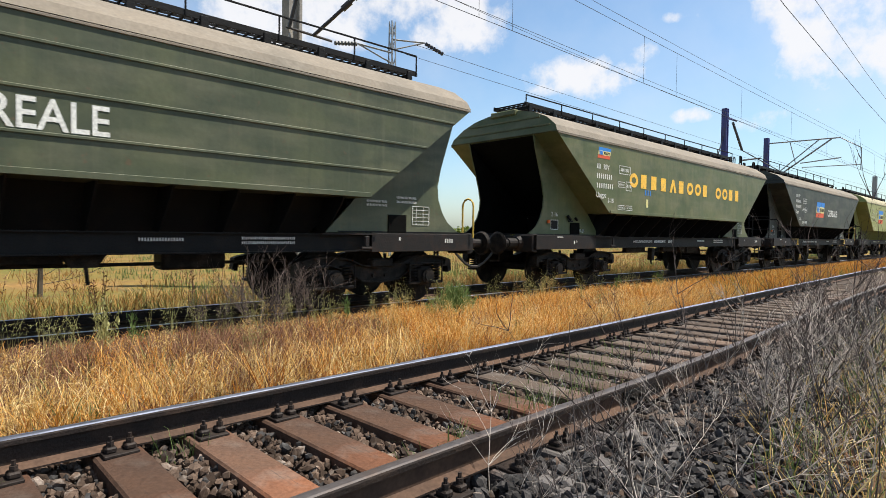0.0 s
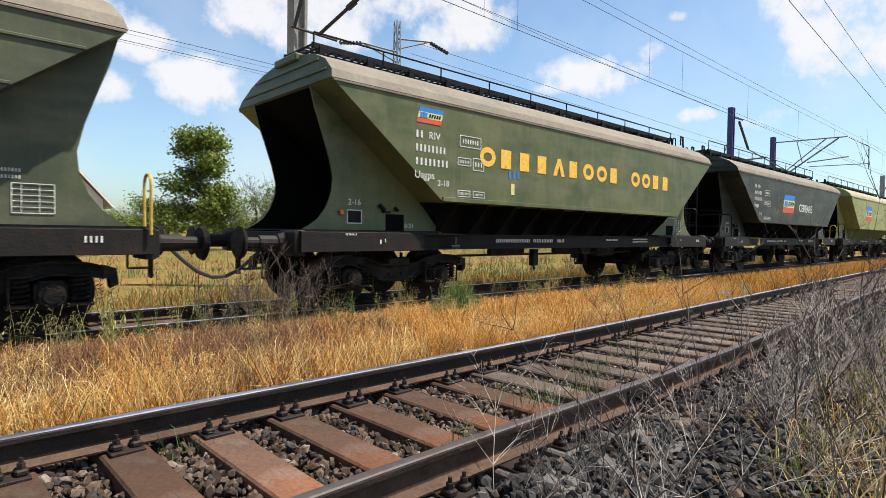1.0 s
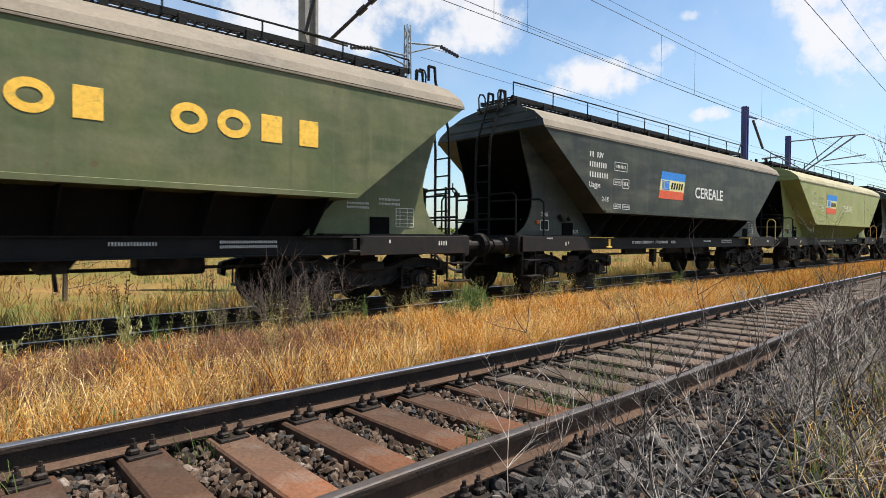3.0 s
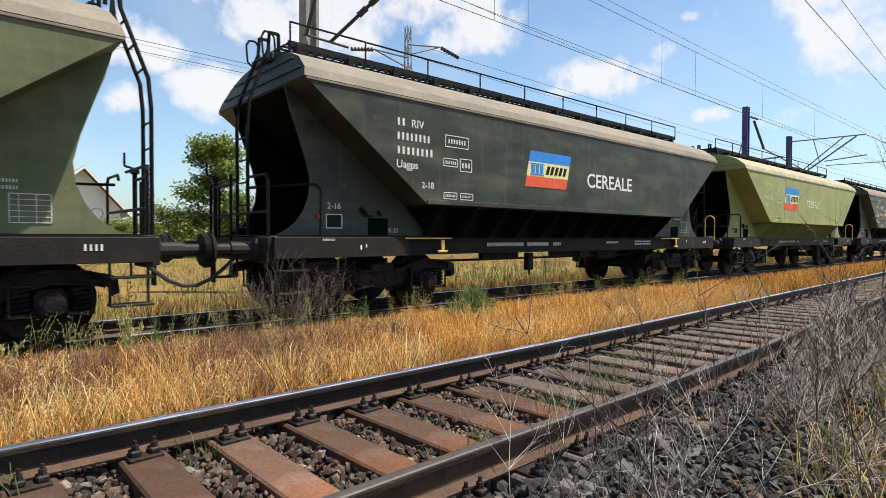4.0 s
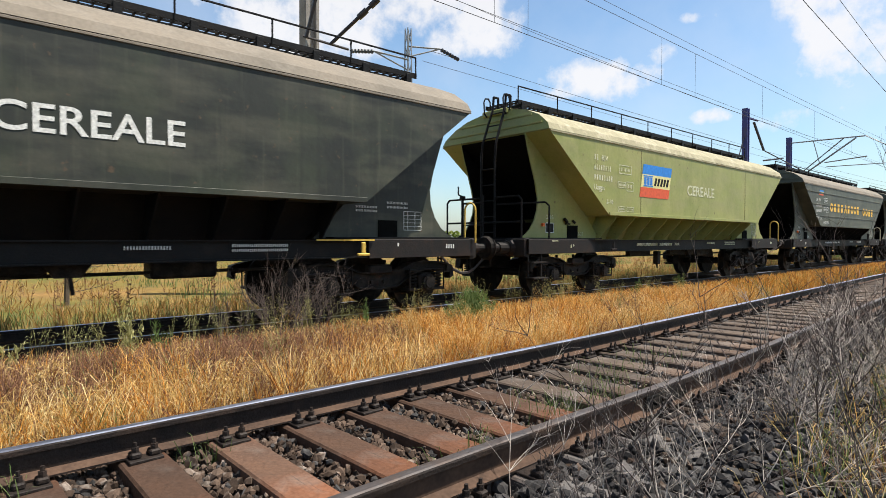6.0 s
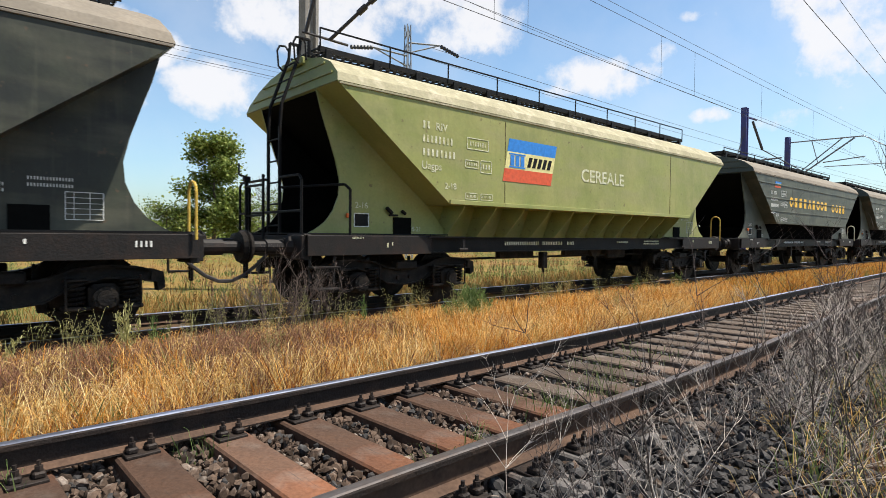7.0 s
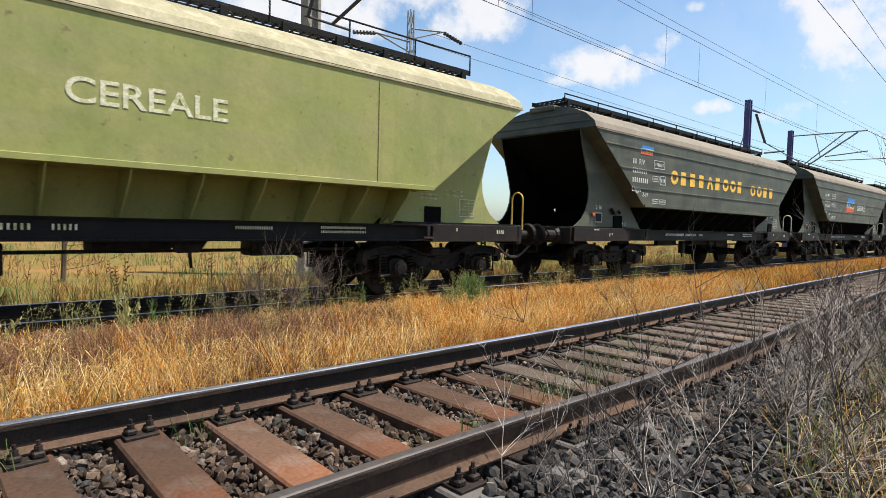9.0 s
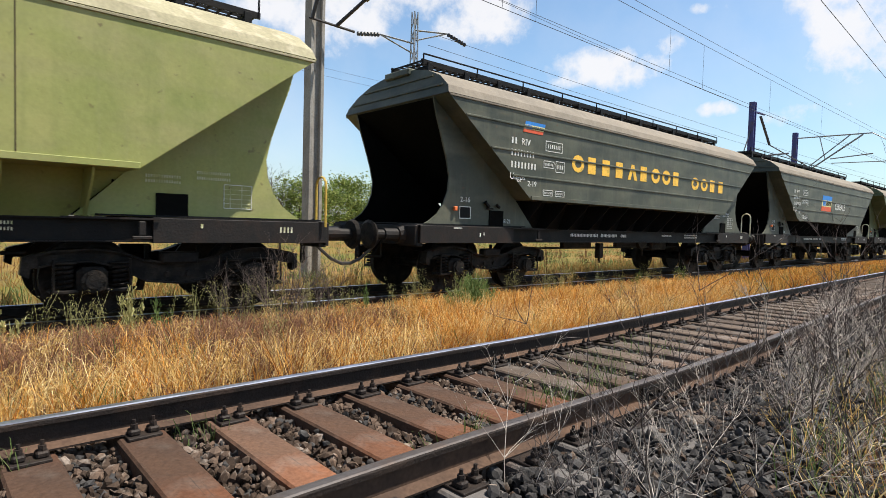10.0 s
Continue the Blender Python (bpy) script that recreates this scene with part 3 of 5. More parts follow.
def lettering(word, size, m, material, parent, label, wide=1.0):
    cu = bpy.data.curves.new("lettering", "FONT")
    cu.body, cu.size, cu.extrude, cu.offset = word, size, 0.002, (0.012 if size > 0.3 else 0.0) * size
    ob = bpy.data.objects.new("lettering", cu)
    me = bpy.data.meshes.new_from_object(ob)
    bpy.data.objects.remove(ob)
    me.transform(Matrix.Diagonal((wide, 1, 1, 1)))
    me.materials.clear()
    return part("lettering", me, material, parent, label, m)


def on_side(x, z, y=FLANK):
    return pose(x, y, z, 90, 0, 0)


def bars(parent, rows, material, label, y=FLANK, name="stencil"):
    """Plain bars of the size of writing: x, z, width, height."""
    bm = fresh()
    for x, z, w, h in rows:
        n = max(1, round(w / (h * 0.8)))
        for k in range(n):
            step = w / n
            box(bm, (x + (k + 0.5) * step, y, z), (step * 0.42, 0.004, h))
    ob = part(name, bm, material, parent)
    return tagged(ob, label, kind="stuff")


def flag(parent, x, z, w, h):
    """Slanted panel of three bands with plain shapes on the middle one."""
    lean = 0.125 * w
    for m, a, b, lab in ((BLUE, 0.2, 0.5, "blue band"), (CREAM, -0.2, 0.2, "cream band"), (RED, -0.5, -0.2, "orange-red band")):
        bm = fresh()
        plate(bm, [(x + lean * a, z + a * h), (x + w + lean * a, z + a * h), (x + w + lean * b, z + b * h), (x + lean * b, z + b * h)], FLANK - 0.002, FLANK + 0.004)
        part("flag_band", bm, m, parent, lab)
    bm = fresh()
    for k in range(3):
        box(bm, (x + w * (0.12 + 0.1 * k), FLANK - 0.004, z), (w * 0.075, 0.006, h * 0.24))
    box(bm, (x + w * 0.22, FLANK - 0.004, z + h * 0.15), (w * 0.32, 0.006, h * 0.035))
    box(bm, (x + w * 0.22, FLANK - 0.004, z - h * 0.15), (w * 0.32, 0.006, h * 0.035))
    part("flag_mark", bm, BLUE, parent, "blue block mark")
    for k in range(5):
        bm = fresh()
        xa, wa, up = x + w * (0.44 + 0.105 * k), w * 0.068, h * 0.12
        plate(bm, [(xa - lean * 0.2, z - up), (xa + wa - lean * 0.2, z - up), (xa + wa + lean * 0.2, z + up), (xa + lean * 0.2, z + up)], FLANK - 0.006, FLANK - 0.002)
        part("flag_shape", bm, BLACK, parent, "dark slanted block")


def build_wagon(name_label, x0, body, roof, ribbed, dark_end, kind, rail_high):
    w = tagged(new("hopper_wagon"), name_label, "freight wagon", "grain hopper wagons of the train")
    w.location = (x0, YT, ZT)
    mats = (body.name, "ribbed" if ribbed else "smooth")
    plate_y = 1.13 if ribbed else 0.92   # the ribbed type has its end plates further out
    part("hopper_body", shared(("hopper_body", *mats), side_body(ribbed)), body, w)
    me = shared(("roof", roof.name, body.name), roof_mesh)
    top = part("roof", me, roof, w, "dusty grey-beige curved roof with painted ends", pose(0, 0, 0.13))
    if len(me.materials) < 2:
        me.materials.append(body)
        for p in me.polygons:
            p.material_index = 1 if abs(p.normal.x) > 0.5 else 0
    # trough and gussets are black on every wagon but the olive ones
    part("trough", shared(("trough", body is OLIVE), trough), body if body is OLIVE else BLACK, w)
    for turn in (0, 180):
        flip = pose(0, 0, 0, 0, 0, turn)
        # thin black sheet over the slope: the recess's shade as colour
        part("slope_sheet", shared(("slope_sheet", plate_y), lambda bm: slope_sheet(bm, plate_y - 0.03)), SHADEBLACK, w, "sloping end sheet, its shade painted black", flip)
        # added to close the view under the hopper; black as the shade there
        part("bulkhead", shared(("bulkhead", plate_y), lambda bm: box(bm, (-4.08, 0, 1.42), (0.02, 2 * plate_y - 0.06, 0.5))), SHADEBLACK, w, "added cross plate, black like the shade there", flip)
        part("flange", shared(("flange", body.name), flange), body, w, m=flip)
        part("cornice", shared(("cornice", roof.name), cornice), roof, w, m=flip)
        part("roof_cap", shared(("roof_cap", body.name), roof_cap), body, top, m=flip)
        for z, ww in ((3.30, 1.32), (3.50, 1.02)):
            part("end_rib", shared(("end_rib", body.name, z), end_rib(z, ww)), body, top, m=flip)
        if ribbed:
            for z in (2.09, 2.52, 2.98):
                part("side_rib", shared(("side_rib", body.name, z), rib(z)), body, w, m=flip)
    for s in (-1, 1):
        for y in (-plate_y, plate_y):
            part("end_plate", shared(("end_plate", body.name, s, y), lambda bm, s=s, y=y: end_plate(bm, s, y)), body, w)
    # black copies of the end plates: the shade inside as colour
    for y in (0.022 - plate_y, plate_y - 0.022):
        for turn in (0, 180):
            part("inner_lining", shared("inner_lining", lambda bm: plate(bm, END, -0.004, 0.004)), SHADEBLACK, w, "black sheet for the shaded inner side", pose(0, y, 0, 0, 0, turn))
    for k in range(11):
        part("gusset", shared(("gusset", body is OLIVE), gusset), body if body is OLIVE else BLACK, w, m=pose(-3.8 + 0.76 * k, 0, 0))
    part("solebar", shared("solebar", solebar), BLACK, w, m=pose(0, -1.27, 0))
    part("solebar", shared("solebar", solebar), BLACK, w, m=pose(0, 1.27, 0, 0, 0, 180))
    for s in (-1, 1):
        part("headstock", shared("headstock", headstock), FRAME, w, m=pose(s * 6.62, 0, 0, 0, 0, 0 if s < 0 else 180))
        for y in (-1.29, 1.29):
            part("end_apron", shared("end_apron", end_apron), FRAME, w, m=pose(s * 5.5, y, 0, 0, 0, 0 if y < 0 else 180))
        for y in (-0.875, 0.875):
            b = part("buffer", shared("buffer", buffer_mesh), FRAME, w, m=pose(s * 6.66, y, 1.0, 0, 0, 0 if s < 0 else 180), smooth=False)
            part("buffer_head", shared("buffer_head", buffer_head), BOGIE, b)
        for y in (-1.0, 1.0):
            part("bogie_frame", shared("bogie_frame", bogie_frame), BOGIE, w, m=pose(s * 4.75, y, 0, 0, 0, 0 if y < 0 else 180))
            for dx in (-0.9, 0.9):
                part("axle_box", shared("axle_box", axle_box), BOGIE, w, m=pose(s * 4.75 + dx, y * 1.03, 0, 0, 0, 0 if y < 0 else 180))
                for e in (-0.26, 0.26):
                    part("spring", shared("spring", spring), BOGIE, w, m=pose(s * 4.75 + dx + e, y * 1.05, 0))
        for dx in (-0.9, 0.9):
            a = part("axle", shared("axle", axle), BOGIE, w, m=pose(s * 4.75 + dx, 0, 0.46))
            part("brake_gear", shared("brake_gear", brake_gear), BOGIE, w, m=pose(s * 4.75 + dx, -0.78, 0, 0, 0, 0 if dx < 0 else 180))
            part("wheel", shared("wheel", wheel), BOGIE, a, m=pose(0, -0.74, 0))
            part("wheel", shared("wheel", wheel), BOGIE, a, m=pose(0, 0.74, 0, 0, 0, 180))
            SPIN.append((a, s * 4.75 + dx))
    walk_way = part("walkway", shared("walkway", deck), BLACK, w, "black grating walkway", pose(0, 0.0, 4.03))
    for k in range(14):
        part("bracket", shared("bracket", bracket), BLACK, walk_way, m=pose(-5.8 + k * 0.892, 0, 0))
    part("guard_rail", shared(("guard_rail", rail_high), guard_rail(rail_high)), BLACK, walk_way, m=pose(0, -0.46, 0))
    WAGONS.append((w, x0))
    return w


WAGONS, SPIN = [], []
PITCH, X1 = 14.62, 7.40
LIST = [(-2, "dull green ribbed grain hopper wagon with white lettering", GREENZ, ROOF, True, 0.3),
        (-1, "dark green grain hopper wagon with yellow lettering", GREEN, ROOF, False, 0.18),
        (0, "dark grey-green grain hopper wagon with a striped panel", GREY, ROOF, False, 0.3),
        (1, "light olive grain hopper wagon with a striped panel", OLIVE, ROOF_OLIVE, False, 0.3),
        (2, "grey-green ribbed grain hopper wagon with yellow lettering", SLATE, ROOF, True, 0.12),
        (3, "grey-green ribbed grain hopper wagon with a pale roof", SLATE, ROOF, True, 0.12),
        (4, "dark green grain hopper wagon at the far end", GREEN, ROOF, False, 0.18),
        (5, "dark grey-green grain hopper wagon at the far end", GREY, ROOF, False, 0.3)]
TRAIN = {}
SHIFT = {-2: -0.42, 2: 0.25, 3: 0.25, 4: 0.25, 5: 0.25}
for k, lab, body, roof, ribbed, high in LIST:
    TRAIN[k] = build_wagon(lab, X1 + PITCH * k + SHIFT.get(k, 0.0), body, roof, ribbed, None, k, high)


# ---- fittings of the wagons ----
def end_deck(bm):
    box(bm, (0, 0, 1.185), (2.7, 2.3, 0.02))


def hoop(bm):
    pts = [(0, -0.13, 1.1), (0, -0.13, 1.66)] + [(0, -0.13 * math.cos(a), 1.66 + 0.13 * math.sin(a)) for a in np.linspace(math.pi * 0.15, math.pi * 0.85, 5)] + [(0, 0.13, 1.66), (0, 0.13, 1.1)]
    pipe(bm, pts, 0.017)


def ladder(bm):
    for y in (-0.19, 0.19):
        pipe(bm, [(0, y, 1.0), (0, y, 2.75), (0.03, y, 3.1), (0.32, y * 0.9, 3.88), (0.34, y * 0.9, 4.13), (0.48, y * 0.9, 4.13), (0.48, y * 0.9, 3.88)], 0.026)
    for z in np.arange(1.3, 2.8, 0.32):
        rod(bm, (0, -0.19, z), (0, 0.19, z), 0.014)
    for k in range(3):
        rod(bm, (0.07 + 0.10 * k, -0.18, 3.22 + 0.27 * k), (0.07 + 0.10 * k, 0.18, 3.22 + 0.27 * k), 0.014)


def grab_hoop(bm):
    pipe(bm, [(0, 0, 3.68), (-0.02, 0, 3.92), (-0.07, 0, 3.99), (-0.17, 0, 3.98), (-0.21, 0, 3.90), (-0.19, 0, 3.66), (-0.12, 0, 3.60)], 0.016)


PLATFORM = [("far_frame", [(-6.6, 1.0, 1.10), (-6.6, 1.0, 1.93), (-6.6, 0.93, 2.0), (-6.6, 0.0, 2.0)]),
            ("near_frame", [(-6.6, -0.42, 1.93), (-6.6, -0.48, 2.0), (-6.6, -1.05, 2.0), (-6.6, -1.12, 1.93), (-6.6, -1.12, 1.05)]),
            ("cross_bar", [(-6.6, 1.0, 1.50), (-6.6, -1.12, 1.50)]),
            ("side_frame", [(-6.55, -0.42, 1.86), (-5.95, -1.18, 1.90), (-5.88, -1.22, 1.83), (-5.88, -1.22, 1.05)])]


def platform_rails(w, turn):
    """Bent tube frames on both sides of the ladder and along the near edge."""
    for name, pts in PLATFORM:
        part(name, shared(name, lambda bm: pipe(bm, pts, 0.02)), BLACK, w, "black bent tube rail", pose(0, 0, 0, 0, 0, turn))


def brake_column(bm):
    rod(bm, (0, 0, 1.1), (0, 0, 2.0), 0.03)
    rod(bm, (0.1, 0.12, 1.1), (0.1, 0.12, 1.9), 0.02)
    box(bm, (0, 0, 2.02), (0.1, 0.1, 0.08), bev=0.015)
    pipe(bm, [(0, 0, 2.05), (-0.12, 0, 2.08), (-0.12, 0, 2.25)], 0.015)
    rod(bm, (0, 0, 1.9), (0, -0.6, 1.9), 0.02)
    rod(bm, (0, 0, 1.45), (0, -0.6, 1.45), 0.016)
    rod(bm, (0, -0.6, 1.1), (0, -0.6, 2.05), 0.022)


def hose(bm):
    pts = [(-6.66, 0, 0.92)] + [(-6.70 - 1.26 * u, 0.1 * u, 0.92 - 0.42 * math.sin(math.pi * u)) for u in np.linspace(0, 1, 8)]
    pipe(bm, pts, 0.027, 6)


def coupler(bm):
    box(bm, (-6.8, 0, 1.0), (0.3, 0.08, 0.09), bev=0.02)
    for k in range(3):
        z = 0.95 - 0.13 * k
        pipe(bm, [(-6.92, -0.05, z), (-6.92, -0.05, z - 0.16), (-6.92, 0.05, z - 0.16), (-6.92, 0.05, z)], 0.02)


def uncoupling_bar(bm):
    pipe(bm, [(-6.75, -0.45, 0.9), (-6.75, -0.45, 0.62), (-7.05, -0.45, 0.62)], 0.018)


def step(bm):
    box(bm, (0, -1.3, 0.42), (0.42, 0.24, 0.025), bev=0.004)
    for s in (-1, 1):
        box(bm, (0.19 * s, -1.24, 0.66), (0.025, 0.025, 0.48))
    box(bm, (0, -1.3, 0.72), (0.42, 0.2, 0.02))


def rigging(bm):
    """Brake levers, cylinder and hooks hung under the frame."""
    box(bm, (-1.9, -0.9, 0.82), (1.0, 0.12, 0.12), bev=0.01)
    box(bm, (-1.15, -1.0, 0.70), (0.16, 0.14, 0.34), bev=0.02)
    rod(bm, (-1.15, -1.0, 0.55), (-1.12, -1.0, 0.42), 0.03, 6, 0.012)
    box(bm, (0.1, -0.9, 0.83), (0.9, 0.10, 0.10), bev=0.01)
    plate(bm, [(0.5, 0.88), (0.95, 0.88), (0.85, 0.74), (0.6, 0.74)], -1.02, -0.94)
    rod(bm, (0.75, -0.98, 0.74), (0.77, -0.98, 0.55), 0.022, 6)
    rod(bm, (-3.3, -0.7, 0.75), (3.3, -0.7, 0.75), 0.022)
    box(bm, (2.0, -0.6, 0.78), (0.8, 0.35, 0.22), bev=0.03)


def lever(bm):
    box(bm, (0, 0, 1.15), (0.95, 0.02, 0.022))
    box(bm, (0.28, -0.01, 1.04), (0.07, 0.03, 0.16), bev=0.008)
    box(bm, (0.28, -0.01, 0.94), (0.20, 0.04, 0.04), bev=0.008)


def hatch(bm):
    box(bm, (0, -0.94, 1.32), (0.36, 0.03, 0.28))


def outline(parent, x, z, w, h, y=FLANK, t=0.012, material=None):
    bm = fresh()
    for dx, dz, sx, sz in ((0, h / 2, w, t), (0, -h / 2, w, t), (-w / 2, 0, t, h), (w / 2, 0, t, h)):
        box(bm, (x + dx, y, z + dz), (sx, 0.004, sz))
    part("stencil_frame", bm, material or WHITE, parent, "white stencilled frame")


AY = -1.307   # face of the near apron
SY = -1.250   # face of the near solebar


def fit_out(w, k, ladder_front, ladder_rear):
    py = -1.148 if k in (-2, 2, 3) else -0.938   # face of the near end plate
    for s in (-1, 1):
        part("end_deck", shared("end_deck", end_deck), BLACK, w, m=pose(s * 5.25, 0, 0))
        if s > 0 and k != -1:
            part("hand_hoop", shared(("hand_hoop", k in (-2, 0, 1)), hoop), LAMPYELLOW if k in (-2, 0, 1) else PALEPAINT, w, "yellow bent tube hand hoop" if k in (-2, 0, 1) else "pale bent tube hand hoop", pose(6.55, -1.22, 0))
        if (s < 0 and ladder_front) or (s > 0 and ladder_rear):
            part("step", shared("step", step), FRAME, w, "hanging foot step", pose(s * 6.35, 0, 0))
        part("lever", shared(("lever", k == 0), lever), LAMPYELLOW if k == 0 else FRAME, w, "yellow brake lever" if k == 0 else "grimy brake lever", pose(s * 4.0, -1.33, 0))
        # proud black panel; its colour stands for the shade in an opening
        part("access_hatch", shared("access_hatch", hatch), SHADEBLACK, w, "black panel painted as a shaded square opening", pose(s * 4.72 if s < 0 else (4.7 if k == 1 else 5.0), py + 0.938, 0))
        part("coupler", shared("coupler", coupler), BOGIE, w, "screw coupling", pose(0, 0, 0, 0, 0, 0 if s < 0 else 180))
        part("uncoupling_bar", shared("uncoupling_bar", uncoupling_bar), BOGIE, w, "bent steel bar", pose(0, 0, 0, 0, 0, 0 if s < 0 else 180))
    part("hose", shared("hose", hose), DARKWIRE, w, "hanging rubber brake hose", pose(0, -0.35, 0))
    part("brake_rigging", shared("brake_rigging", rigging), BOGIE, w)
    if ladder_front:
        part("ladder", shared("ladder", ladder), BLACK, w, "black tube ladder", pose(-6.57, -0.20, 0))
        platform_rails(w, 0)
        part("brake_column", shared("brake_column", brake_column), BLACK, w, "brake column with a crank", pose(-6.76, 0.35, 0))
    if ladder_rear:
        part("ladder", shared("ladder", ladder), BLACK, w, "black tube ladder", pose(6.74, -0.45, 0, 0, 0, 180))
        part("brake_column", shared("brake_column", brake_column), BLACK, w, "brake column with a crank", pose(6.70, 0.0, 0))
        platform_rails(w, 180)
    for on, s in ((ladder_front, -1), (ladder_rear, 1)):
        if on:
            for y in (-0.42, 0.12):
                part("grab_hoop", shared("grab_hoop", grab_hoop), BLACK, w, "bent tube hoop on the roof end", pose(s * 6.16, y, 0.13, 0, 0, 0 if s < 0 else 180))
    # writing shared by all the wagons
    ink = WORNWHITE if k == 1 else WHITE
    zs = 2.82 if k in (-2, 0, 1, 5) else 2.64
    xa = -4.80
    lettering("RIV", 0.17, on_side(xa + 0.28, zs), ink, w, "white stencilled letters")
    bars(w, [(xa, zs + 0.06, 0.18, 0.11), (xa, zs - 0.15, 0.66, 0.11), (xa, zs - 0.36, 0.72, 0.11)], ink, "white stencilled number bars")
    lettering("Uagps", 0.17, on_side(xa, zs - 0.62), ink, w, "white stencilled letters")
    for x, z, ww, h in ((-3.58, 2.70, 0.50, 0.18), (-3.72, 2.36, 0.30, 0.12), (-3.38, 2.34, 0.26, 0.2), (-3.72, 1.83, 0.28, 0.10), (-3.36, 1.83, 0.28, 0.10)):
        outline(w, x, z, ww, h, material=ink)
        bars(w, [(x - ww * 0.4, z, ww * 0.8, h * 0.4)], ink, "small white stencil bars")
    lettering("2-18" if k != 2 else "2-19", 0.14, on_side(-4.32, 1.92), ink, w, "white stencilled date")
    bars(w, [(-2.6, 1.04, 1.0, 0.065), (-1.5, 1.04, 0.65, 0.065), (-0.7, 1.04, 0.25, 0.065)], ink, "white number bars on the frame", y=SY - 0.004)
    bars(w, [(1.2, 1.06, 0.5, 0.04), (2.4, 1.08, 0.75, 0.035), (2.4, 1.02, 0.75, 0.035)], ink, "small white bars on the frame", y=SY - 0.004)
    outline(w, -5.50, 1.40, 0.26, 0.2, y=py - 0.004, t=0.014)
    part("dark_panel", shared(("dark_panel", py), lambda bm: box(bm, (-5.50, py - 0.002, 1.40), (0.24, 0.006, 0.18))), BLACK, w)
    outline(w, 5.50, 1.46, 0.36, 0.30, y=py - 0.004, t=0.008)
    bm = fresh()
    for q in range(1, 5):
        box(bm, (5.50, py - 0.004, 1.31 + 0.06 * q), (0.36, 0.004, 0.006))
    for q in (5.40, 5.55):
        box(bm, (q, py - 0.0045, 1.46), (0.006, 0.004, 0.30))
    part("stencil_table", bm, ink, w, "thin white ruled table")
    bars(w, [(4.98, 1.74, 0.42, 0.035), (4.98, 1.67, 0.42, 0.035)], ink, "small white stencil bars", y=py - 0.004)
    bars(w, [(4.4, 1.66, 0.4, 0.035), (4.4, 1.60, 0.4, 0.035)], ink, "small white stencil bars", y=py - 0.004)
    lettering("8-21", 0.11, on_side(-4.52, 1.24, py - 0.003), ink, w, "white stencilled date")
    lettering("2-16", 0.13, on_side(-5.62, 1.58, py - 0.003), ink, w, "white stencilled date")
    bars(w, [(-5.9, 1.13, 0.2, 0.03), (-5.3, 1.02, 0.06, 0.07), (-5.2, 1.04, 0.04, 0.05), (5.9, 1.05, 0.2, 0.07), (4.9, 1.08, 0.06, 0.05)], ink, "small white marks on the apron", y=AY - 0.003)
    part("tail_marker", shared(("tail_marker", py), lambda bm: box(bm, (-5.75, py - 0.03, 1.46), (0.07, 0.05, 0.07), bev=0.01)), ORANGE, w, "small orange marker")
    bm = fresh()
    rod(bm, (-5.05, py - 0.04, 1.60), (-4.95, py - 0.04, 1.52), 0.035)
    rod(bm, (-4.75, py - 0.04, 1.56), (-4.68, py - 0.04, 1.52), 0.03)
    box(bm, (-4.9, py - 0.015, 1.49), (0.16, 0.03, 0.03))
    part("brake_handle", bm, BLACK, w, "black change-over handles")


def letter_run(n, x0, x1):
    step_x = (x1 - x0) / n
    return [x0 + step_x * q for q in range(n)]


def shape(parent, sort, x, z, w, h):
    """One plain painted shape: ring, wedge or block."""
    bm = fresh()
    if sort == "o":
        n = 20
        ring = [(math.cos(2 * math.pi * q / n), math.sin(2 * math.pi * q / n)) for q in range(n)]
        rows = [[(x + w / 2 + rx * c, FLANK + dy, z + rz * s) for c, s in ring] for rx, rz, dy in ((w / 2, h / 2, -0.002), (w * 0.27, h * 0.23, -0.002), (w * 0.27, h * 0.23, 0.002), (w / 2, h / 2, 0.002))]
        loft(bm, rows + [rows[0]], caps=False)
    elif sort == "t":
        plate(bm, [(x, z - h / 2), (x + w * 0.3, z - h / 2), (x + w / 2, z + h * 0.1), (x + w * 0.7, z - h / 2), (x + w, z - h / 2), (x + w * 0.62, z + h / 2), (x + w * 0.38, z + h / 2)], FLANK - 0.002, FLANK + 0.002)
    else:
        box(bm, (x + w * 0.40, FLANK, z), (w * 0.68, 0.005, h * 0.98), bev=0.002)
    part("painted_shape", bm, YELLOW, parent, "large yellow painted shape")


for k, w in TRAIN.items():
    fit_out(w, k, k in (0, 1), k == -1)
CEREALE = "large white stencilled word"
lettering("CEREALE", 0.44, on_side(-0.63, 2.13), WHITE, TRAIN[-2], CEREALE, 0.86)
lettering("CEREALE", 0.40, on_side(0.04, 2.20), WHITE, TRAIN[0], CEREALE, 1.10)
lettering("CEREALE", 0.36, on_side(-0.62, 2.30), WORNWHITE, TRAIN[1], CEREALE, 1.14)
lettering("CEREALE", 0.36, on_side(0.1, 2.25), WHITE, TRAIN[3], CEREALE, 1.0)
for wagon, runs in ((TRAIN[-1], (("orrrtroor", -3.35, 1.35, 2.50, 0.34), ("oorr", 1.77, 3.81, 2.49, 0.34))), (TRAIN[2], (("orrrtroor", -3.0, 1.6, 2.46, 0.34), ("oorr", 2.1, 4.2, 2.42, 0.32)))):
    for form, x0, x1, z, h in runs:
        for sort, x in zip(form, letter_run(len(form), x0, x1)):
            shape(wagon, sort, x, z, 0.40, h)
bars(TRAIN[-1], [(-2.62, 2.24, 0.36, 0.13)], BLUE, "faded blue painted marks")
bars(TRAIN[-1], [(-2.58, 1.98, 0.22, 0.20)], CREAM, "faded pale patch of paint")
flag(TRAIN[-1], -4.74, 3.0, 0.5, 0.24)
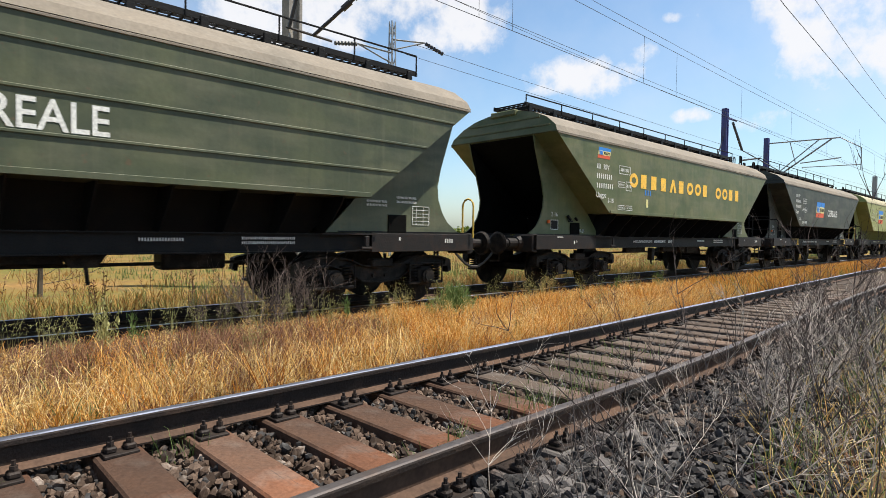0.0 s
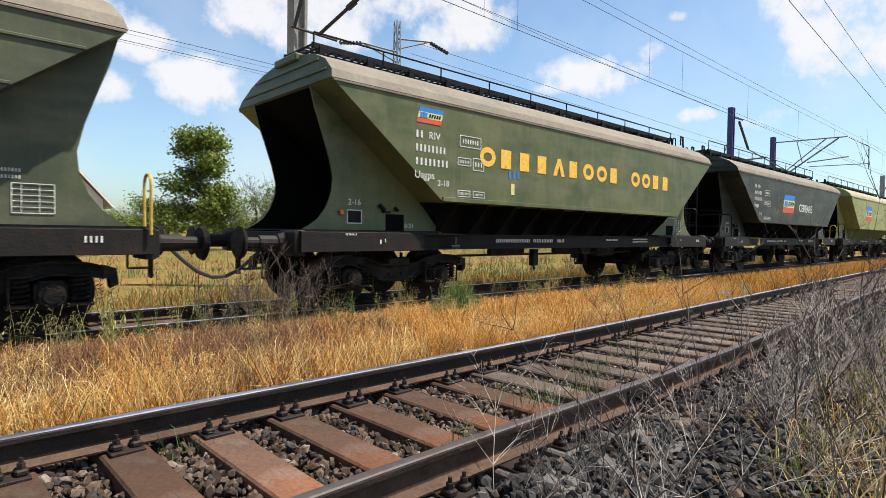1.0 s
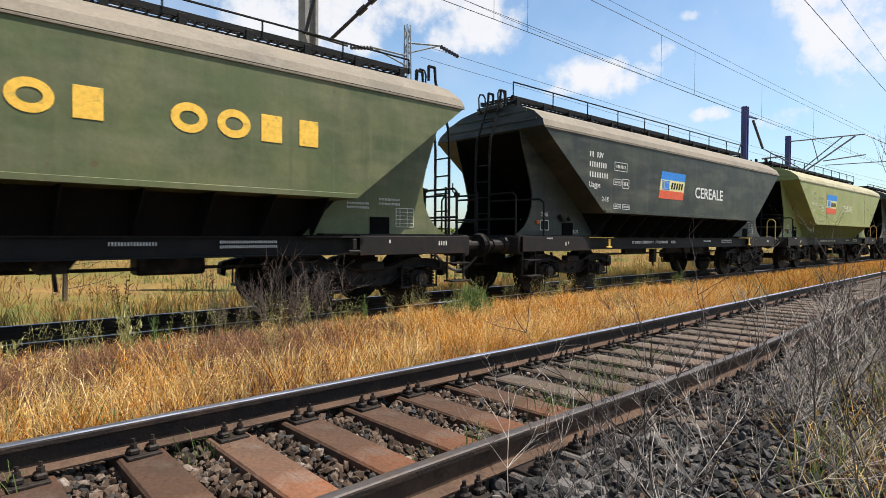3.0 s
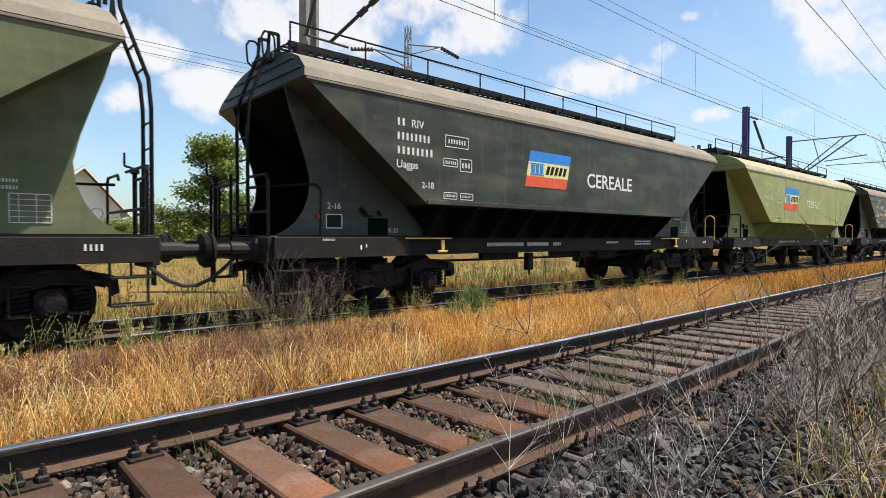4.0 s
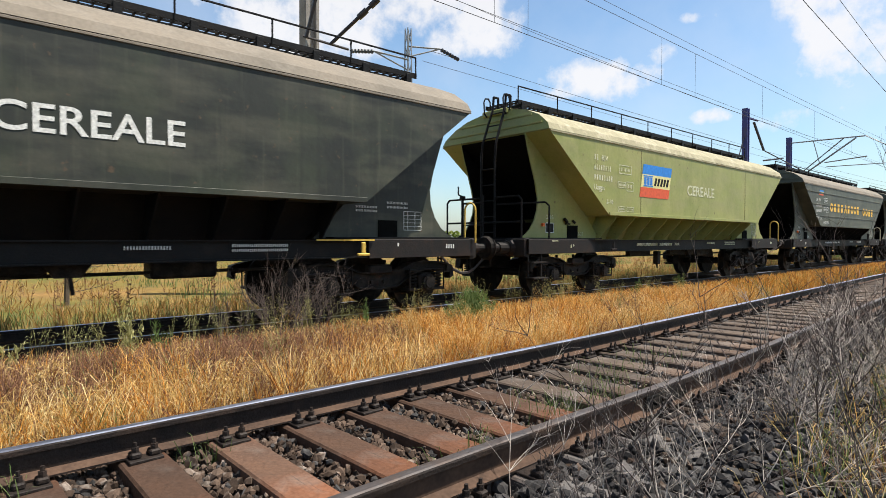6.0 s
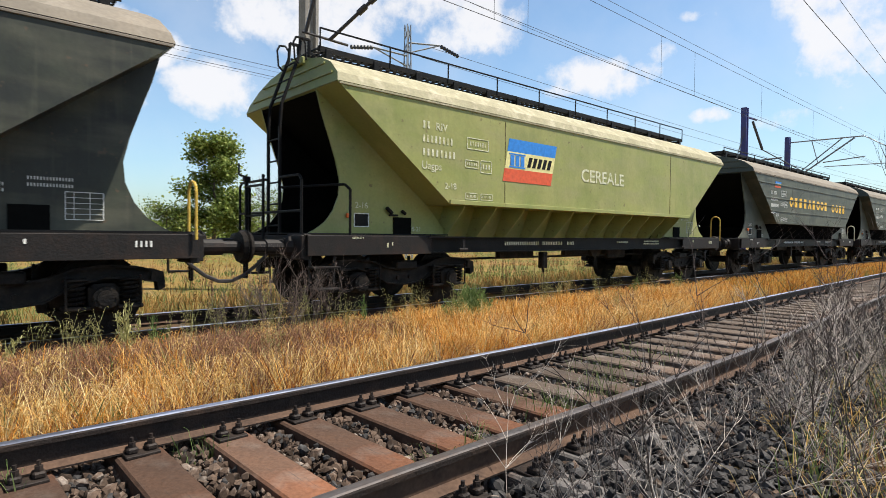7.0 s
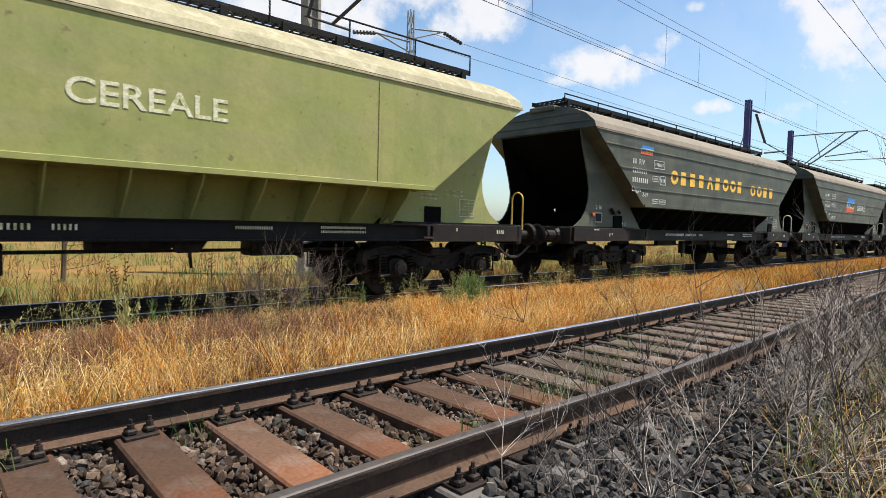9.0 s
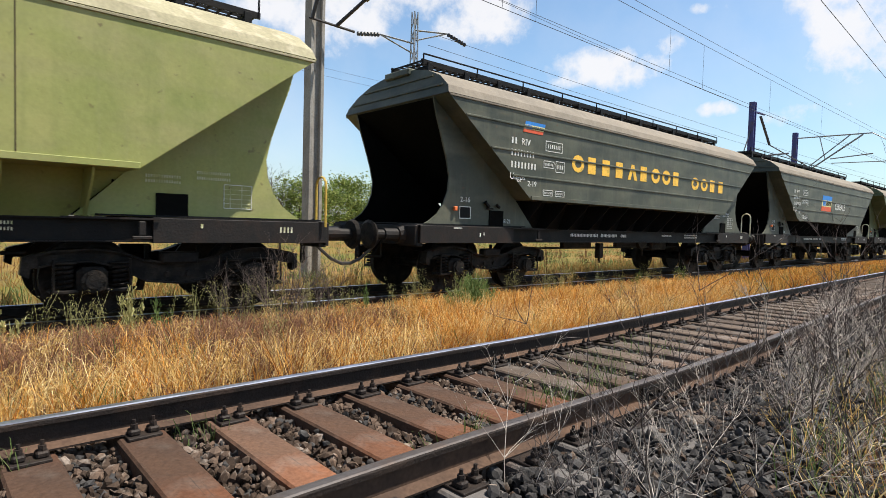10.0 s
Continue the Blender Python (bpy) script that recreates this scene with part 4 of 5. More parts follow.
flag(TRAIN[0], -1.82, 2.43, 1.24, 0.66)
flag(TRAIN[1], -2.88, 2.52, 1.36, 0.76)
flag(TRAIN[2], -4.45, 2.98, 0.55, 0.2)
flag(TRAIN[3], -1.6, 2.43, 1.2, 0.6)
flag(TRAIN[5], -1.6, 2.43, 1.2, 0.6)
part("panel_seam", shared("panel_seam", lambda bm: [box(bm, (x, FLANK, 2.45), (0.008, 0.004, 1.45)) for x in (-2.9, 3.15)]), RUSTFOOT, TRAIN[1], "dark vertical seam")

# ---- ballast, grass and weeds ----
rng = np.random.default_rng(7)


def ico():
    bm = fresh()
    bmesh.ops.create_icosphere(bm, subdivisions=1, radius=1.0)
    v = np.array([p.co[:] for p in bm.verts])
    f = np.array([[q.index for q in p.verts] for p in bm.faces])
    bm.free()
    return v, f


def stones(name, pts, sizes, material, label):
    v, f = ico()
    n = len(pts)
    shape = 1 + rng.uniform(-0.38, 0.38, (n, len(v), 1))
    squash = rng.uniform(0.55, 1.15, (n, 1, 3))
    ang = rng.uniform(0, 2 * math.pi, (n, 3))
    out = v[None] * shape * squash
    for a, (i, j) in enumerate(((0, 1), (1, 2), (0, 2))):
        c, s = np.cos(ang[:, a])[:, None], np.sin(ang[:, a])[:, None]
        p, q = out[:, :, i].copy(), out[:, :, j].copy()
        out[:, :, i], out[:, :, j] = c * p - s * q, s * p + c * q
    out = out * np.asarray(sizes)[:, None, None] + np.asarray(pts)[:, None, :]
    faces = (f[None] + (np.arange(n) * len(v))[:, None, None]).reshape(-1, 3)
    ob = soup(name, out.reshape(-1, 3).tolist(), faces.tolist(), material)
    return tagged(ob, label, "gravel", kind="stuff")


def ballast():
    pts, sizes, gp, gs = [], [], [], []
    for lo, hi, per, big in ((-1.6, 8.5, 1000, 0.028), (8.5, 28, 220, 0.042)):
        n = int((hi - lo) * 3.8 * per)
        xs, off = rng.uniform(lo, hi, n), rng.uniform(-2.15, 1.65, n)
        for x, o in zip(xs, off):
            c = siding_y(x)
            k = (x - 0.32) / 0.48
            between = abs(k - round(k)) * 0.48 > 0.10 or abs(o) > 1.22 or (o < -0.95 and rng.random() < 0.45)
            if not between:
                continue
            heap = 0.025 + 0.05 * (rng.random() ** 2) + 0.02 * noise.noise((x * 2, o * 2, 0))
            s = big * rng.uniform(0.55, 1.35)
            z = siding_z(x) - (0.235 if o < -0.95 else 0.290) + heap - max(0, -o - 1.6) * 0.12
            if (o < -0.72 and rng.random() < 0.9) or rng.random() < np.interp(x, [2.5, 7], [0.15, 0.7]):
                gp.append((x, c + o, z)), gs.append(s)
            else:
                pts.append((x, c + o, z)), sizes.append(s)
    stones("ballast_stones", pts, sizes, STONE, "loose brown-grey ballast stones between the sleepers")
    stones("grey_ballast_stones", gp, gs, STONEGREY, "loose dark grey ballast stones beside the rail")
    verts, faces = [], []
    xs = np.arange(-4, 60, 1.0)
    for x in xs:
        for o, dz in ((-1.75, -0.32), (-1.3, -0.295), (1.2, -0.295), (1.6, -0.32)):
            verts.append((x, siding_y(x) + o, siding_z(x) + dz))
    for i in range(len(xs) - 1):
        for j in range(3):
            a = i * 4 + j
            faces.append((a, a + 4, a + 5, a + 1))
    tagged(soup("ballast_bed", verts, faces, STONEGREY), "dark gravel bed under the siding", "ballast", kind="structure")


ballast()


def blades(name, pts, height, width, lean, material, label, category="grass", droop=0.5):
    """Bent blades: two quads and a tip each."""
    pts = np.asarray(pts, float)
    n = len(pts)
    h = np.asarray(height)[:, None] * np.ones((n, 1))
    if category == "grass":   # lower towards the trodden edge of the main track
        h = h * np.interp(pts[:, 1], [5.4, 6.6, 7.3, 9.0, 9.6], [1.0, 0.62, 0.45, 0.5, 1.0])[:, None]
    a = rng.uniform(0, 2 * math.pi, n)
    side = np.stack([np.cos(a), np.sin(a), 0 * a], 1)
    b = rng.uniform(0, 2 * math.pi, n)
    way = np.stack([np.cos(b), np.sin(b), 0 * b], 1) * (lean * rng.uniform(0.1, 1.0, n))[:, None]
    up = np.array([[0, 0, 1.0]])
    w = (np.asarray(width) * rng.uniform(0.6, 1.4, n))[:, None]
    p1 = pts + h * 0.5 * up + way * h * 0.25
    p2 = pts + h * 0.85 * up + way * h * (0.25 + 0.45 * droop)
    p3 = pts + h * (1.0 - 0.25 * droop * (lean > 0.5)) * up + way * h * (0.35 + droop)
    v = np.stack([pts - side * w, pts + side * w, p1 - side * w * 0.8, p1 + side * w * 0.8, p2 - side * w * 0.55, p2 + side * w * 0.55, p3], 1).reshape(-1, 3)
    base = (np.arange(n) * 7)[:, None]
    quads = np.concatenate([base + [[0, 1, 3, 2]], base + [[2, 3, 5, 4]]]).tolist()
    tris = (base + [[4, 5, 6]]).tolist()
    ob = soup(name, v.tolist(), quads + tris, material)
    return tagged(ob, label, category, kind="stuff")


def strip(n, x0, x1, keep, lo=1.18, hi=7.25):
    out = []
    while len(out) < n:
        xs, u = rng.uniform(x0, x1, n), rng.random(n)
        for x, t in zip(xs, u):
            a = siding_y(x) + lo
            y = a + (hi - a) * t
            if rng.random() < keep(x, y):
                # a tuft of blades round one root
                for dx, dy in rng.normal(0, 0.05, (int(rng.integers(4, 16)), 2)):
                    out.append((x + dx, y + dy, ground_z(x, y)))
    return out[:n]


def patch(x, y, s, seed):
    return 0.5 + 0.9 * noise.noise((x * s, y * s, seed))


def grasses():
    def brown(x, y):
        zone = np.interp(x, [2.6, 5.0], [1, 0]) * np.interp(y, [4.2, 4.8], [0, 1])
        return min(1, max(0.03, 1.5 * (patch(x, y, 1.3, 2) - 0.5) + 1.0 * zone))

    def gold(x, y):
        return max(0.06, 1.0 - 1.05 * brown(x, y))

    p = strip(46000, -2.5, 13, gold)
    blades("golden_grass", p, [(0.06 + 0.22 * rng.random() + 0.18 * patch(x, y, 1.6, 5)) * min(1.5, 0.45 + 1.1 * patch(x, y, 2.8, 8)) for x, y, _ in p], 0.0028, 1.5, STRAW, "dry golden-orange grass between the tracks")
    p = strip(26000, 13, 48, lambda x, y: 1)
    blades("far_golden_grass", p, rng.uniform(0.12, 0.42, len(p)), 0.006, 1.0, STRAW, "dry golden grass further along the tracks")
    p = strip(26000, -2.5, 13, lambda x, y: 1.0 if y < 4.7 else (0.15 if x < 4.5 else 0.4))
    blades("pale_grass", p, [0.10 + 0.32 * rng.random() for _ in p], 0.0028, 1.9, STRAWPALE, "pale straw stalks along the siding")
    p = strip(40000, -2.5, 12, brown)
    blades("brown_weeds", p, [0.10 + 0.32 * rng.random() for _ in p], 0.0030, 1.8, WEEDBROWN, "brown dead weeds among the grass")
    p = strip(6500, -2.5, 30, lambda x, y: max(0, patch(x, y, 0.9, 9) - 0.15))
    blades("green_grass", p, [0.14 + 0.26 * rng.random() for _ in p], 0.0035, 1.0, LEAFY, "sparse green blades in the dry grass")
    # thin stalks with drooping seed heads, thickest along the main track
    for name, n, keep, mat_, label, tall in (("seed_stalks", 700, lambda x, y: 1.0 if y < 6.2 else 0.3, STRAWPALE, "pale seed stalks in the grass", 0.44),
                                             ("oat_stalks", 520, lambda x, y: 1.0 if y > 5.9 else 0.07, POD, "grey-green oat stalks along the main track", 0.60)):
        segs = []
        for x, y, z in strip(n, -2.5, 13, keep):
            a, h = rng.uniform(0, 6.28), tall * rng.uniform(0.55, 1.1)
            d = Vector((math.cos(a), math.sin(a), 0)) * h * rng.uniform(0.05, 0.35)
            b = Vector((x, y, z))
            m1, m2 = b + d * 0.35 + Vector((0, 0, h * 0.6)), b + d + Vector((0, 0, h))
            segs += [(b, m1, 0.0022, 0.0018), (m1, m2, 0.0018, 0.001)]
            for u in np.linspace(0.25, 1.0, 6):
                c = m1.lerp(m2, u)
                e = rng.uniform(0, 6.28)
                o = c + Vector((math.cos(e), math.sin(e), 0)) * rng.uniform(0.02, 0.055) + Vector((0, 0, rng.uniform(-0.02, 0.03)))
                segs += [(c, o, 0.0008, 0.0008), (o, o + (o - c) * 0.35 + Vector((0, 0, -0.018)), 0.0042, 0.001)]
        v, f = tubes(segs, 3)
        tagged(soup(name, v, f, mat_), label, "grass", kind="stuff")

    # behind the main track: orange tufts, then the mixed field
    def tufts(n, x0, x1, y0, y1, power, per, spread):
        out = []
        for x, u in zip(rng.uniform(x0, x1, n), rng.random(n)):
            y = y0 + (y1 - y0) * u ** power
            for dx, dy in rng.normal(0, spread, (per, 2)):
                out.append((x + dx, y + dy, ground_z(x, y)))
        return out

    q = tufts(1500, -4, 45, 9.4, 13.5, 1.0, 11, 0.09)
    blades("verge_grass", q, rng.uniform(0.10, 0.34, len(q)), 0.0055, 1.5, FIELDGRASS, "dry orange grass behind the main track")
    q = tufts(520, -4, 45, 9.4, 14.5, 1.0, 9, 0.10)
    blades("verge_weeds", q, rng.uniform(0.12, 0.40, len(q)), 0.0055, 1.3, LEAFY, "greenish weeds behind the main track")
    q = tufts(3600, -8, 70, 13, 42, 1.6, 9, 0.16)
    keep = [(x, y, z) for x, y, z in q if patch(x, y, 0.22, 4) > 0.50]
    other = [(x, y, z) for x, y, z in q if patch(x, y, 0.22, 4) <= 0.50]
    blades("field_grass", keep, rng.uniform(0.08, 0.30, len(keep)), 0.008, 1.7, FIELDGRASS, "orange dry grass in the field")
    blades("field_weeds", other, rng.uniform(0.08, 0.34, len(other)), 0.008, 1.5, LEAFY, "greenish weeds in the field")
    segs = []
    for x, y, z in tufts(260, -4, 45, 9.6, 20, 1.3, 2, 0.12):
        h = rng.uniform(0.35, 0.85)
        top = Vector((x + rng.normal(0, 0.08), y, z + h))
        segs.append((Vector((x, y, z)), top, 0.006, 0.003))
        for u in np.linspace(0.4, 1.0, 7):
            c, e = Vector((x, y, z)).lerp(top, u), rng.uniform(0, 6.28)
            segs.append((c, c + Vector((math.cos(e), math.sin(e), 0.5)) * 0.07, 0.011, 0.003))
    v, f = tubes(segs, 3)
    tagged(soup("field_stalks", v, f, WEEDBROWN), "tall brown weed stalks behind the main track", "weed", kind="stuff")
    # near side of the siding
    q = []
    while len(q) < 19000:
        x = rng.uniform(1.7, 16)
        y = rng.uniform(-1.5, siding_y(x) - 1.4)
        if y < 0.33 * x - 0.10 and rng.random() < 0.2 + 0.8 * patch(x, y, 0.8, 12):
            for dx, dy in rng.normal(0, 0.05, (6, 2)):
                q.append((x + dx, y + dy, ground_z(x, y)))
    third = len(q) // 3
    rng.shuffle(q)
    blades("bank_grass", q[:third], rng.uniform(0.10, 0.36, third), 0.003, 1.2, LEAFY, "green-grey grass on the near bank")
    blades("bank_straw", q[third:2 * third], rng.uniform(0.10, 0.36, third), 0.003, 1.5, STRAWPALE, "dry straw on the near bank")
    blades("bank_litter", q[2 * third:], rng.uniform(0.06, 0.24, len(q) - 2 * third), 0.003, 2.0, WEEDBROWN, "brown dead weeds on the near bank")
    # tufts on the ballast
    q = []
    for cx, cy, n, r in ((1.05, 3.22, 26, 0.08), (2.35, 2.35, 22, 0.05), (3.4, 2.6, 50, 0.25), (3.9, 2.5, 90, 0.25), (2.0, 2.25, 15, 0.05), (4.8, 2.9, 60, 0.3), (3.3, 2.45, 70, 0.12), (4.3, 2.75, 40, 0.2), (5.6, 3.0, 40, 0.3), (0.2, 3.3, 20, 0.06)):
        q += [(cx + rng.normal(0, r), cy + rng.normal(0, r * 0.6), siding_z(cx) - 0.29) for _ in range(n)]
    blades("ballast_weeds", q, rng.uniform(0.10, 0.28, len(q)), 0.0028, 0.9, LEAFY, "thin weeds growing between the sleepers")



def tubes(segs, n=4):
    """Skin of many thin tapered twigs: a, b, radius a, radius b."""
    verts, faces = [], []
    for a, b, ra, rb in segs:
        a, b = Vector(a), Vector(b)
        d = (b - a).normalized()
        u = d.cross(Vector((0.3, 0.5, 0.81))).normalized()
        w = d.cross(u)
        k0 = len(verts)
        for c, r in ((a, ra), (b, rb)):
            for k in range(n):
                t = 2 * math.pi * k / n
                verts.append(tuple(c + u * (r * math.cos(t)) + w * (r * math.sin(t))))
        faces += [(k0 + k, k0 + (k + 1) % n, k0 + n + (k + 1) % n, k0 + n + k) for k in range(n)]
    return verts, faces


def grow(segs, at, way, length, r, depth, bend=0.35, split=(2, 4)):
    """A twig with side twigs."""
    steps = 5
    p, d = Vector(at), Vector(way).normalized()
    nodes = []
    for k in range(steps):
        d = (d + Vector((random.uniform(-bend, bend), random.uniform(-bend, bend), random.uniform(-bend, bend) * 0.7 + 0.04)) * 0.55).normalized()
        q = p + d * (length / steps)
        segs.append((p, q, r * (1 - 0.16 * k), r * (1 - 0.16 * (k + 1))))
        nodes.append((q, d))
        p = q
    if depth:
        for q, e in nodes[1:]:
            if random.random() < 0.62:
                for _ in range(random.randint(*split) - 1):
                    side = Vector((random.uniform(-1, 1), random.uniform(-1, 1), random.uniform(-0.2, 0.9)))
                    grow(segs, q, e * 0.7 + side * 0.8, length * random.uniform(0.3, 0.55), r * 0.55, depth - 1, bend, split)


def shrub(x, y, stems, height, material, label, r=0.0045, spread=0.6, depth=2):
    segs = []
    z = ground_z(x, y) - 0.02
    for _ in range(stems):
        a = random.uniform(0, 2 * math.pi)
        s = random.uniform(0.1, spread)
        grow(segs, (x + 0.06 * math.cos(a), y + 0.06 * math.sin(a), z), (s * math.cos(a), s * math.sin(a), 1), height * random.uniform(0.6, 1.1), r * random.uniform(0.7, 1.2), depth)
    v, f = tubes(segs)
    return tagged(soup("dead_shrub", v, f, material), label, "shrub", "leafless shrubs by the track")


grasses()
random.seed(11)
shrub(3.25, 6.75, 26, 0.95, TWIGBROWN, "dark leafless shrub beside the main track", 0.0065, 0.85)
shrub(3.75, 6.9, 10, 0.7, TWIGBROWN, "dark leafless shrub beside the main track", 0.006, 0.6)
shrub(2.55, 6.7, 8, 0.6, TWIGBROWN, "low brown leafless weed in the grass", 0.005, 0.7)
GREYSHRUB = "grey leafless shrub on the ballast shoulder"
for k in range(42):
    x = 1.9 + 7.2 * (k / 42) ** 0.9 + random.uniform(-0.15, 0.15)
    y = min(0.06 + 0.155 * x + random.uniform(-0.12, 0.72), siding_y(x) - 1.0)
    shrub(x, y, random.randint(2, 4), random.uniform(0.5, 0.9), (TWIG, TWIGDARK, TWIG, TWIGDARK)[k % 4], GREYSHRUB, 0.0036 + 0.0006 * x, 1.2)
for k in range(20):
    x = 1.75 + 3.6 * (k / 20) + random.uniform(-0.1, 0.1)
    y = siding_y(x) - random.uniform(0.98, 1.5)
    shrub(x, y, random.randint(1, 3), random.uniform(0.35, 0.75), TWIG if k % 2 else TWIGDARK, "thin bent leafless twigs beside the rail", 0.0026 + 0.0004 * x, 0.8)
for x, y, h in ((1.95, 1.22, 0.95), (2.35, 1.35, 0.9), (3.0, 1.45, 0.8), (3.75, 1.4, 1.05), (4.0, 1.25, 1.0), (5.9, 1.35, 1.25), (8.2, 1.6, 1.9), (7.0, 1.2, 1.3), (6.4, 1.3, 1.5)):
    shrub(x, y, 2, h, TWIGDARK, "tall thin dark leafless stems on the near bank", 0.0032 + 0.0005 * x, 0.15, 2)


def weed(x, y, height, n, spread, label, material=LEAFY):
    """A bushy weed: stems with small leaves."""
    z = ground_z(x, y)
    segs, pts = [], []
    for _ in range(n):
        a = random.uniform(0, 2 * math.pi)
        s = random.uniform(0, spread)
        h = height * random.uniform(0.6, 1.05) * (1 - 0.4 * s / spread)
        tip = (x + s * math.cos(a), y + s * math.sin(a), z + h)
        segs.append(((x + 0.25 * s * math.cos(a), y + 0.25 * s * math.sin(a), z), tip, 0.004, 0.002))
        for q in range(30):
            u = random.uniform(0.2, 1.0)
            pts.append(tuple(Vector(segs[-1][0]).lerp(Vector(tip), u) + Vector((random.gauss(0, 0.015), random.gauss(0, 0.015), -0.02))))
    w = tagged(new("green_weed"), label, "weed", "green weeds between the tracks")
    v, f = tubes(segs, 3)
    soup("stem", v, f, material, w)
    ob = blades("leaves", pts, [random.uniform(0.05, 0.11) for _ in pts], 0.0065, 1.6, material, "narrow green leaves")
    ob.parent = w
    for key in ("category", "kind"):
        del ob[key]
    return w


weed(6.0, 6.10, 0.66, 130, 0.46, "bushy green weed in the golden grass", LEAFBRIGHT)
weed(1.45, 6.55, 0.78, 12, 0.20, "tall green-grey weed with narrow leaves", POD)
weed(1.75, 6.75, 0.6, 6, 0.18, "tall green-grey weed with narrow leaves")
weed(0.35, 6.6, 0.62, 14, 0.25, "tall green-grey weed with narrow leaves", POD)
weed(4.55, 6.8, 0.55, 7, 0.2, "green-grey weed by the main track")
weed(11.5, 6.5, 0.6, 9, 0.25, "green weed in the golden grass")
weed(13.8, 6.6, 0.55, 12, 0.35, "green weed in the golden grass")


# ---- masts, wires and the power line ----
def mast(x, y, h, w, material, label, z=-0.35):
    m = tagged(new("overhead_mast"), label, "mast", "masts of the overhead line")
    m.location = (x, y, z)
    bm = fresh()
    for s in (-1, 1):
        box(bm, (s * w * 0.38, 0, h / 2), (w * 0.24, w * 0.9, h), bev=0.01)
    box(bm, (0, 0, h / 2), (w * 0.55, w * 0.35, h - 0.1))
    part("shaft", bm, material, m)
    return m


def strut(parent, name, a, b, r, material, label=""):
    bm = fresh()
    rod(bm, a, b, r, 7)
    part(name, bm, material, parent, label)


m = mast(7.70, 14.3, 10.5, 0.42, CONCRETE, "tall grey concrete overhead line mast behind the train")
strut(m, "arm", (-0.25, -0.3, 7.05), (-0.05, -1.1, 9.2), 0.05, DARKWIRE, "dark brace with insulator")
strut(m, "arm", (0.3, -0.6, 6.9), (2.3, -3.2, 9.6), 0.05, DARKWIRE, "dark brace with insulator")
strut(m, "arm", (-0.3, -0.2, 7.1), (0.9, -0.6, 6.9), 0.035, DARKWIRE)
for u in (0.25, 0.35):
    strut(m, "insulator", (0.3 + 2.0 * u, -0.6 - 2.6 * u, 6.9 + 2.7 * u), (0.3 + 2.0 * (u + 0.07), -0.6 - 2.6 * (u + 0.07), 6.9 + 2.7 * (u + 0.07)), 0.085, DARKWIRE)
m = mast(33.7, 12.5, 8.9, 0.33, MASTBLUE, "dark blue overhead line mast with a pulley")
strut(m, "stay", (0, 0, 7.6), (-2.2, 0.3, 3.0), 0.03, WIRE)
strut(m, "bracket", (0, 0, 8.4), (0.9, -0.3, 8.3), 0.05, MASTBLUE)
strut(m, "insulator", (0.6, -0.2, 8.2), (1.0, -0.6, 6.6), 0.07, DARKWIRE)
strut(m, "tension_wire", (1.0, -0.6, 6.6), (5.5, -1.5, 5.6), 0.03, WIRE)
m = mast(45.7, 14.0, 8.9, 0.34, MASTBLUE, "dark blue overhead line mast with a long cantilever")
for a, b, r in (((0, 0, 8.5), (0, -4.5, 8.45), 0.045), ((0, 0, 5.5), (0, -4.0, 8.4), 0.055), ((0, -0.3, 5.9), (0, -3.3, 8.45), 0.04), ((0, -1.5, 8.5), (0, -1.9, 6.9), 0.03),
                ((0, -2.2, 6.9), (0, -4.6, 7.1), 0.04), ((0, -2.3, 6.6), (0, -5.7, 6.55), 0.03), ((0, -5.7, 6.2), (0, -5.7, 7.65), 0.03), ((0, -4.5, 8.45), (0, -5.7, 7.65), 0.03)):
    strut(m, "cantilever_tube", a, b, r, GALV)
strut(m, "insulator", (-0.6, 0.2, 7.4), (-2.6, 0.8, 7.1), 0.06, DARKWIRE)
m = mast(88.0, 14.5, 9.5, 0.5, GALV, "far steel lattice overhead line mast")


def wire(y, z, x0=-30, x1=200, r=0.008, sag=0.0, span=50.0, phase=0.0, label="thin dark overhead wire", dy=0.0):
    pts = []
    for x in np.arange(x0, x1 + 0.1, 5.0):
        u = ((x - phase) / span) % 1.0
        pts.append((x, y + dy * (x - x0), z - sag * 4 * u * (1 - u)))
    v, f = tubes([(a, b, r, r) for a, b in zip(pts, pts[1:])], 4)
    return tagged(soup("overhead_wire", v, f, WIRE), label, "wire", "overhead wires")


def catenary(y, z, high, phase):
    """Contact wire, messenger and droppers."""
    line = tagged(new("overhead_line"), "contact wire hung by droppers from a messenger wire", "overhead line")
    before = set(scene.collection.objects)
    wire(y, z, label="contact wire above the tracks", r=0.008)
    wire(y + 0.05, z + 0.22, sag=0.06, label="second wire above the tracks", r=0.006)
    wire(y + 0.05, z + high + 0.25, sag=0.10, phase=phase, label="upper wire above the tracks", r=0.006)
    wire(y, z + high, sag=0.12, phase=phase, label="messenger wire above the contact wire", r=0.007)
    for x in [-8.0, -2.0, 3.4, 8.8, 9.9, 16.0, 18.2] + [24.0 + 6.5 * k for k in range(22)]:
        u = ((x - phase) / 50.0) % 1.0
        v, f = tubes([((x, y, z), (x, y, z + high - 0.12 * 4 * u * (1 - u)), 0.005, 0.005)], 4)
        soup("dropper", v, f, WIRE)
    for ob in scene.collection.objects:
        if ob not in before and ob is not line:
            ob.parent = line
            for key in ("category", "group"):
                if key in ob:
                    del ob[key]


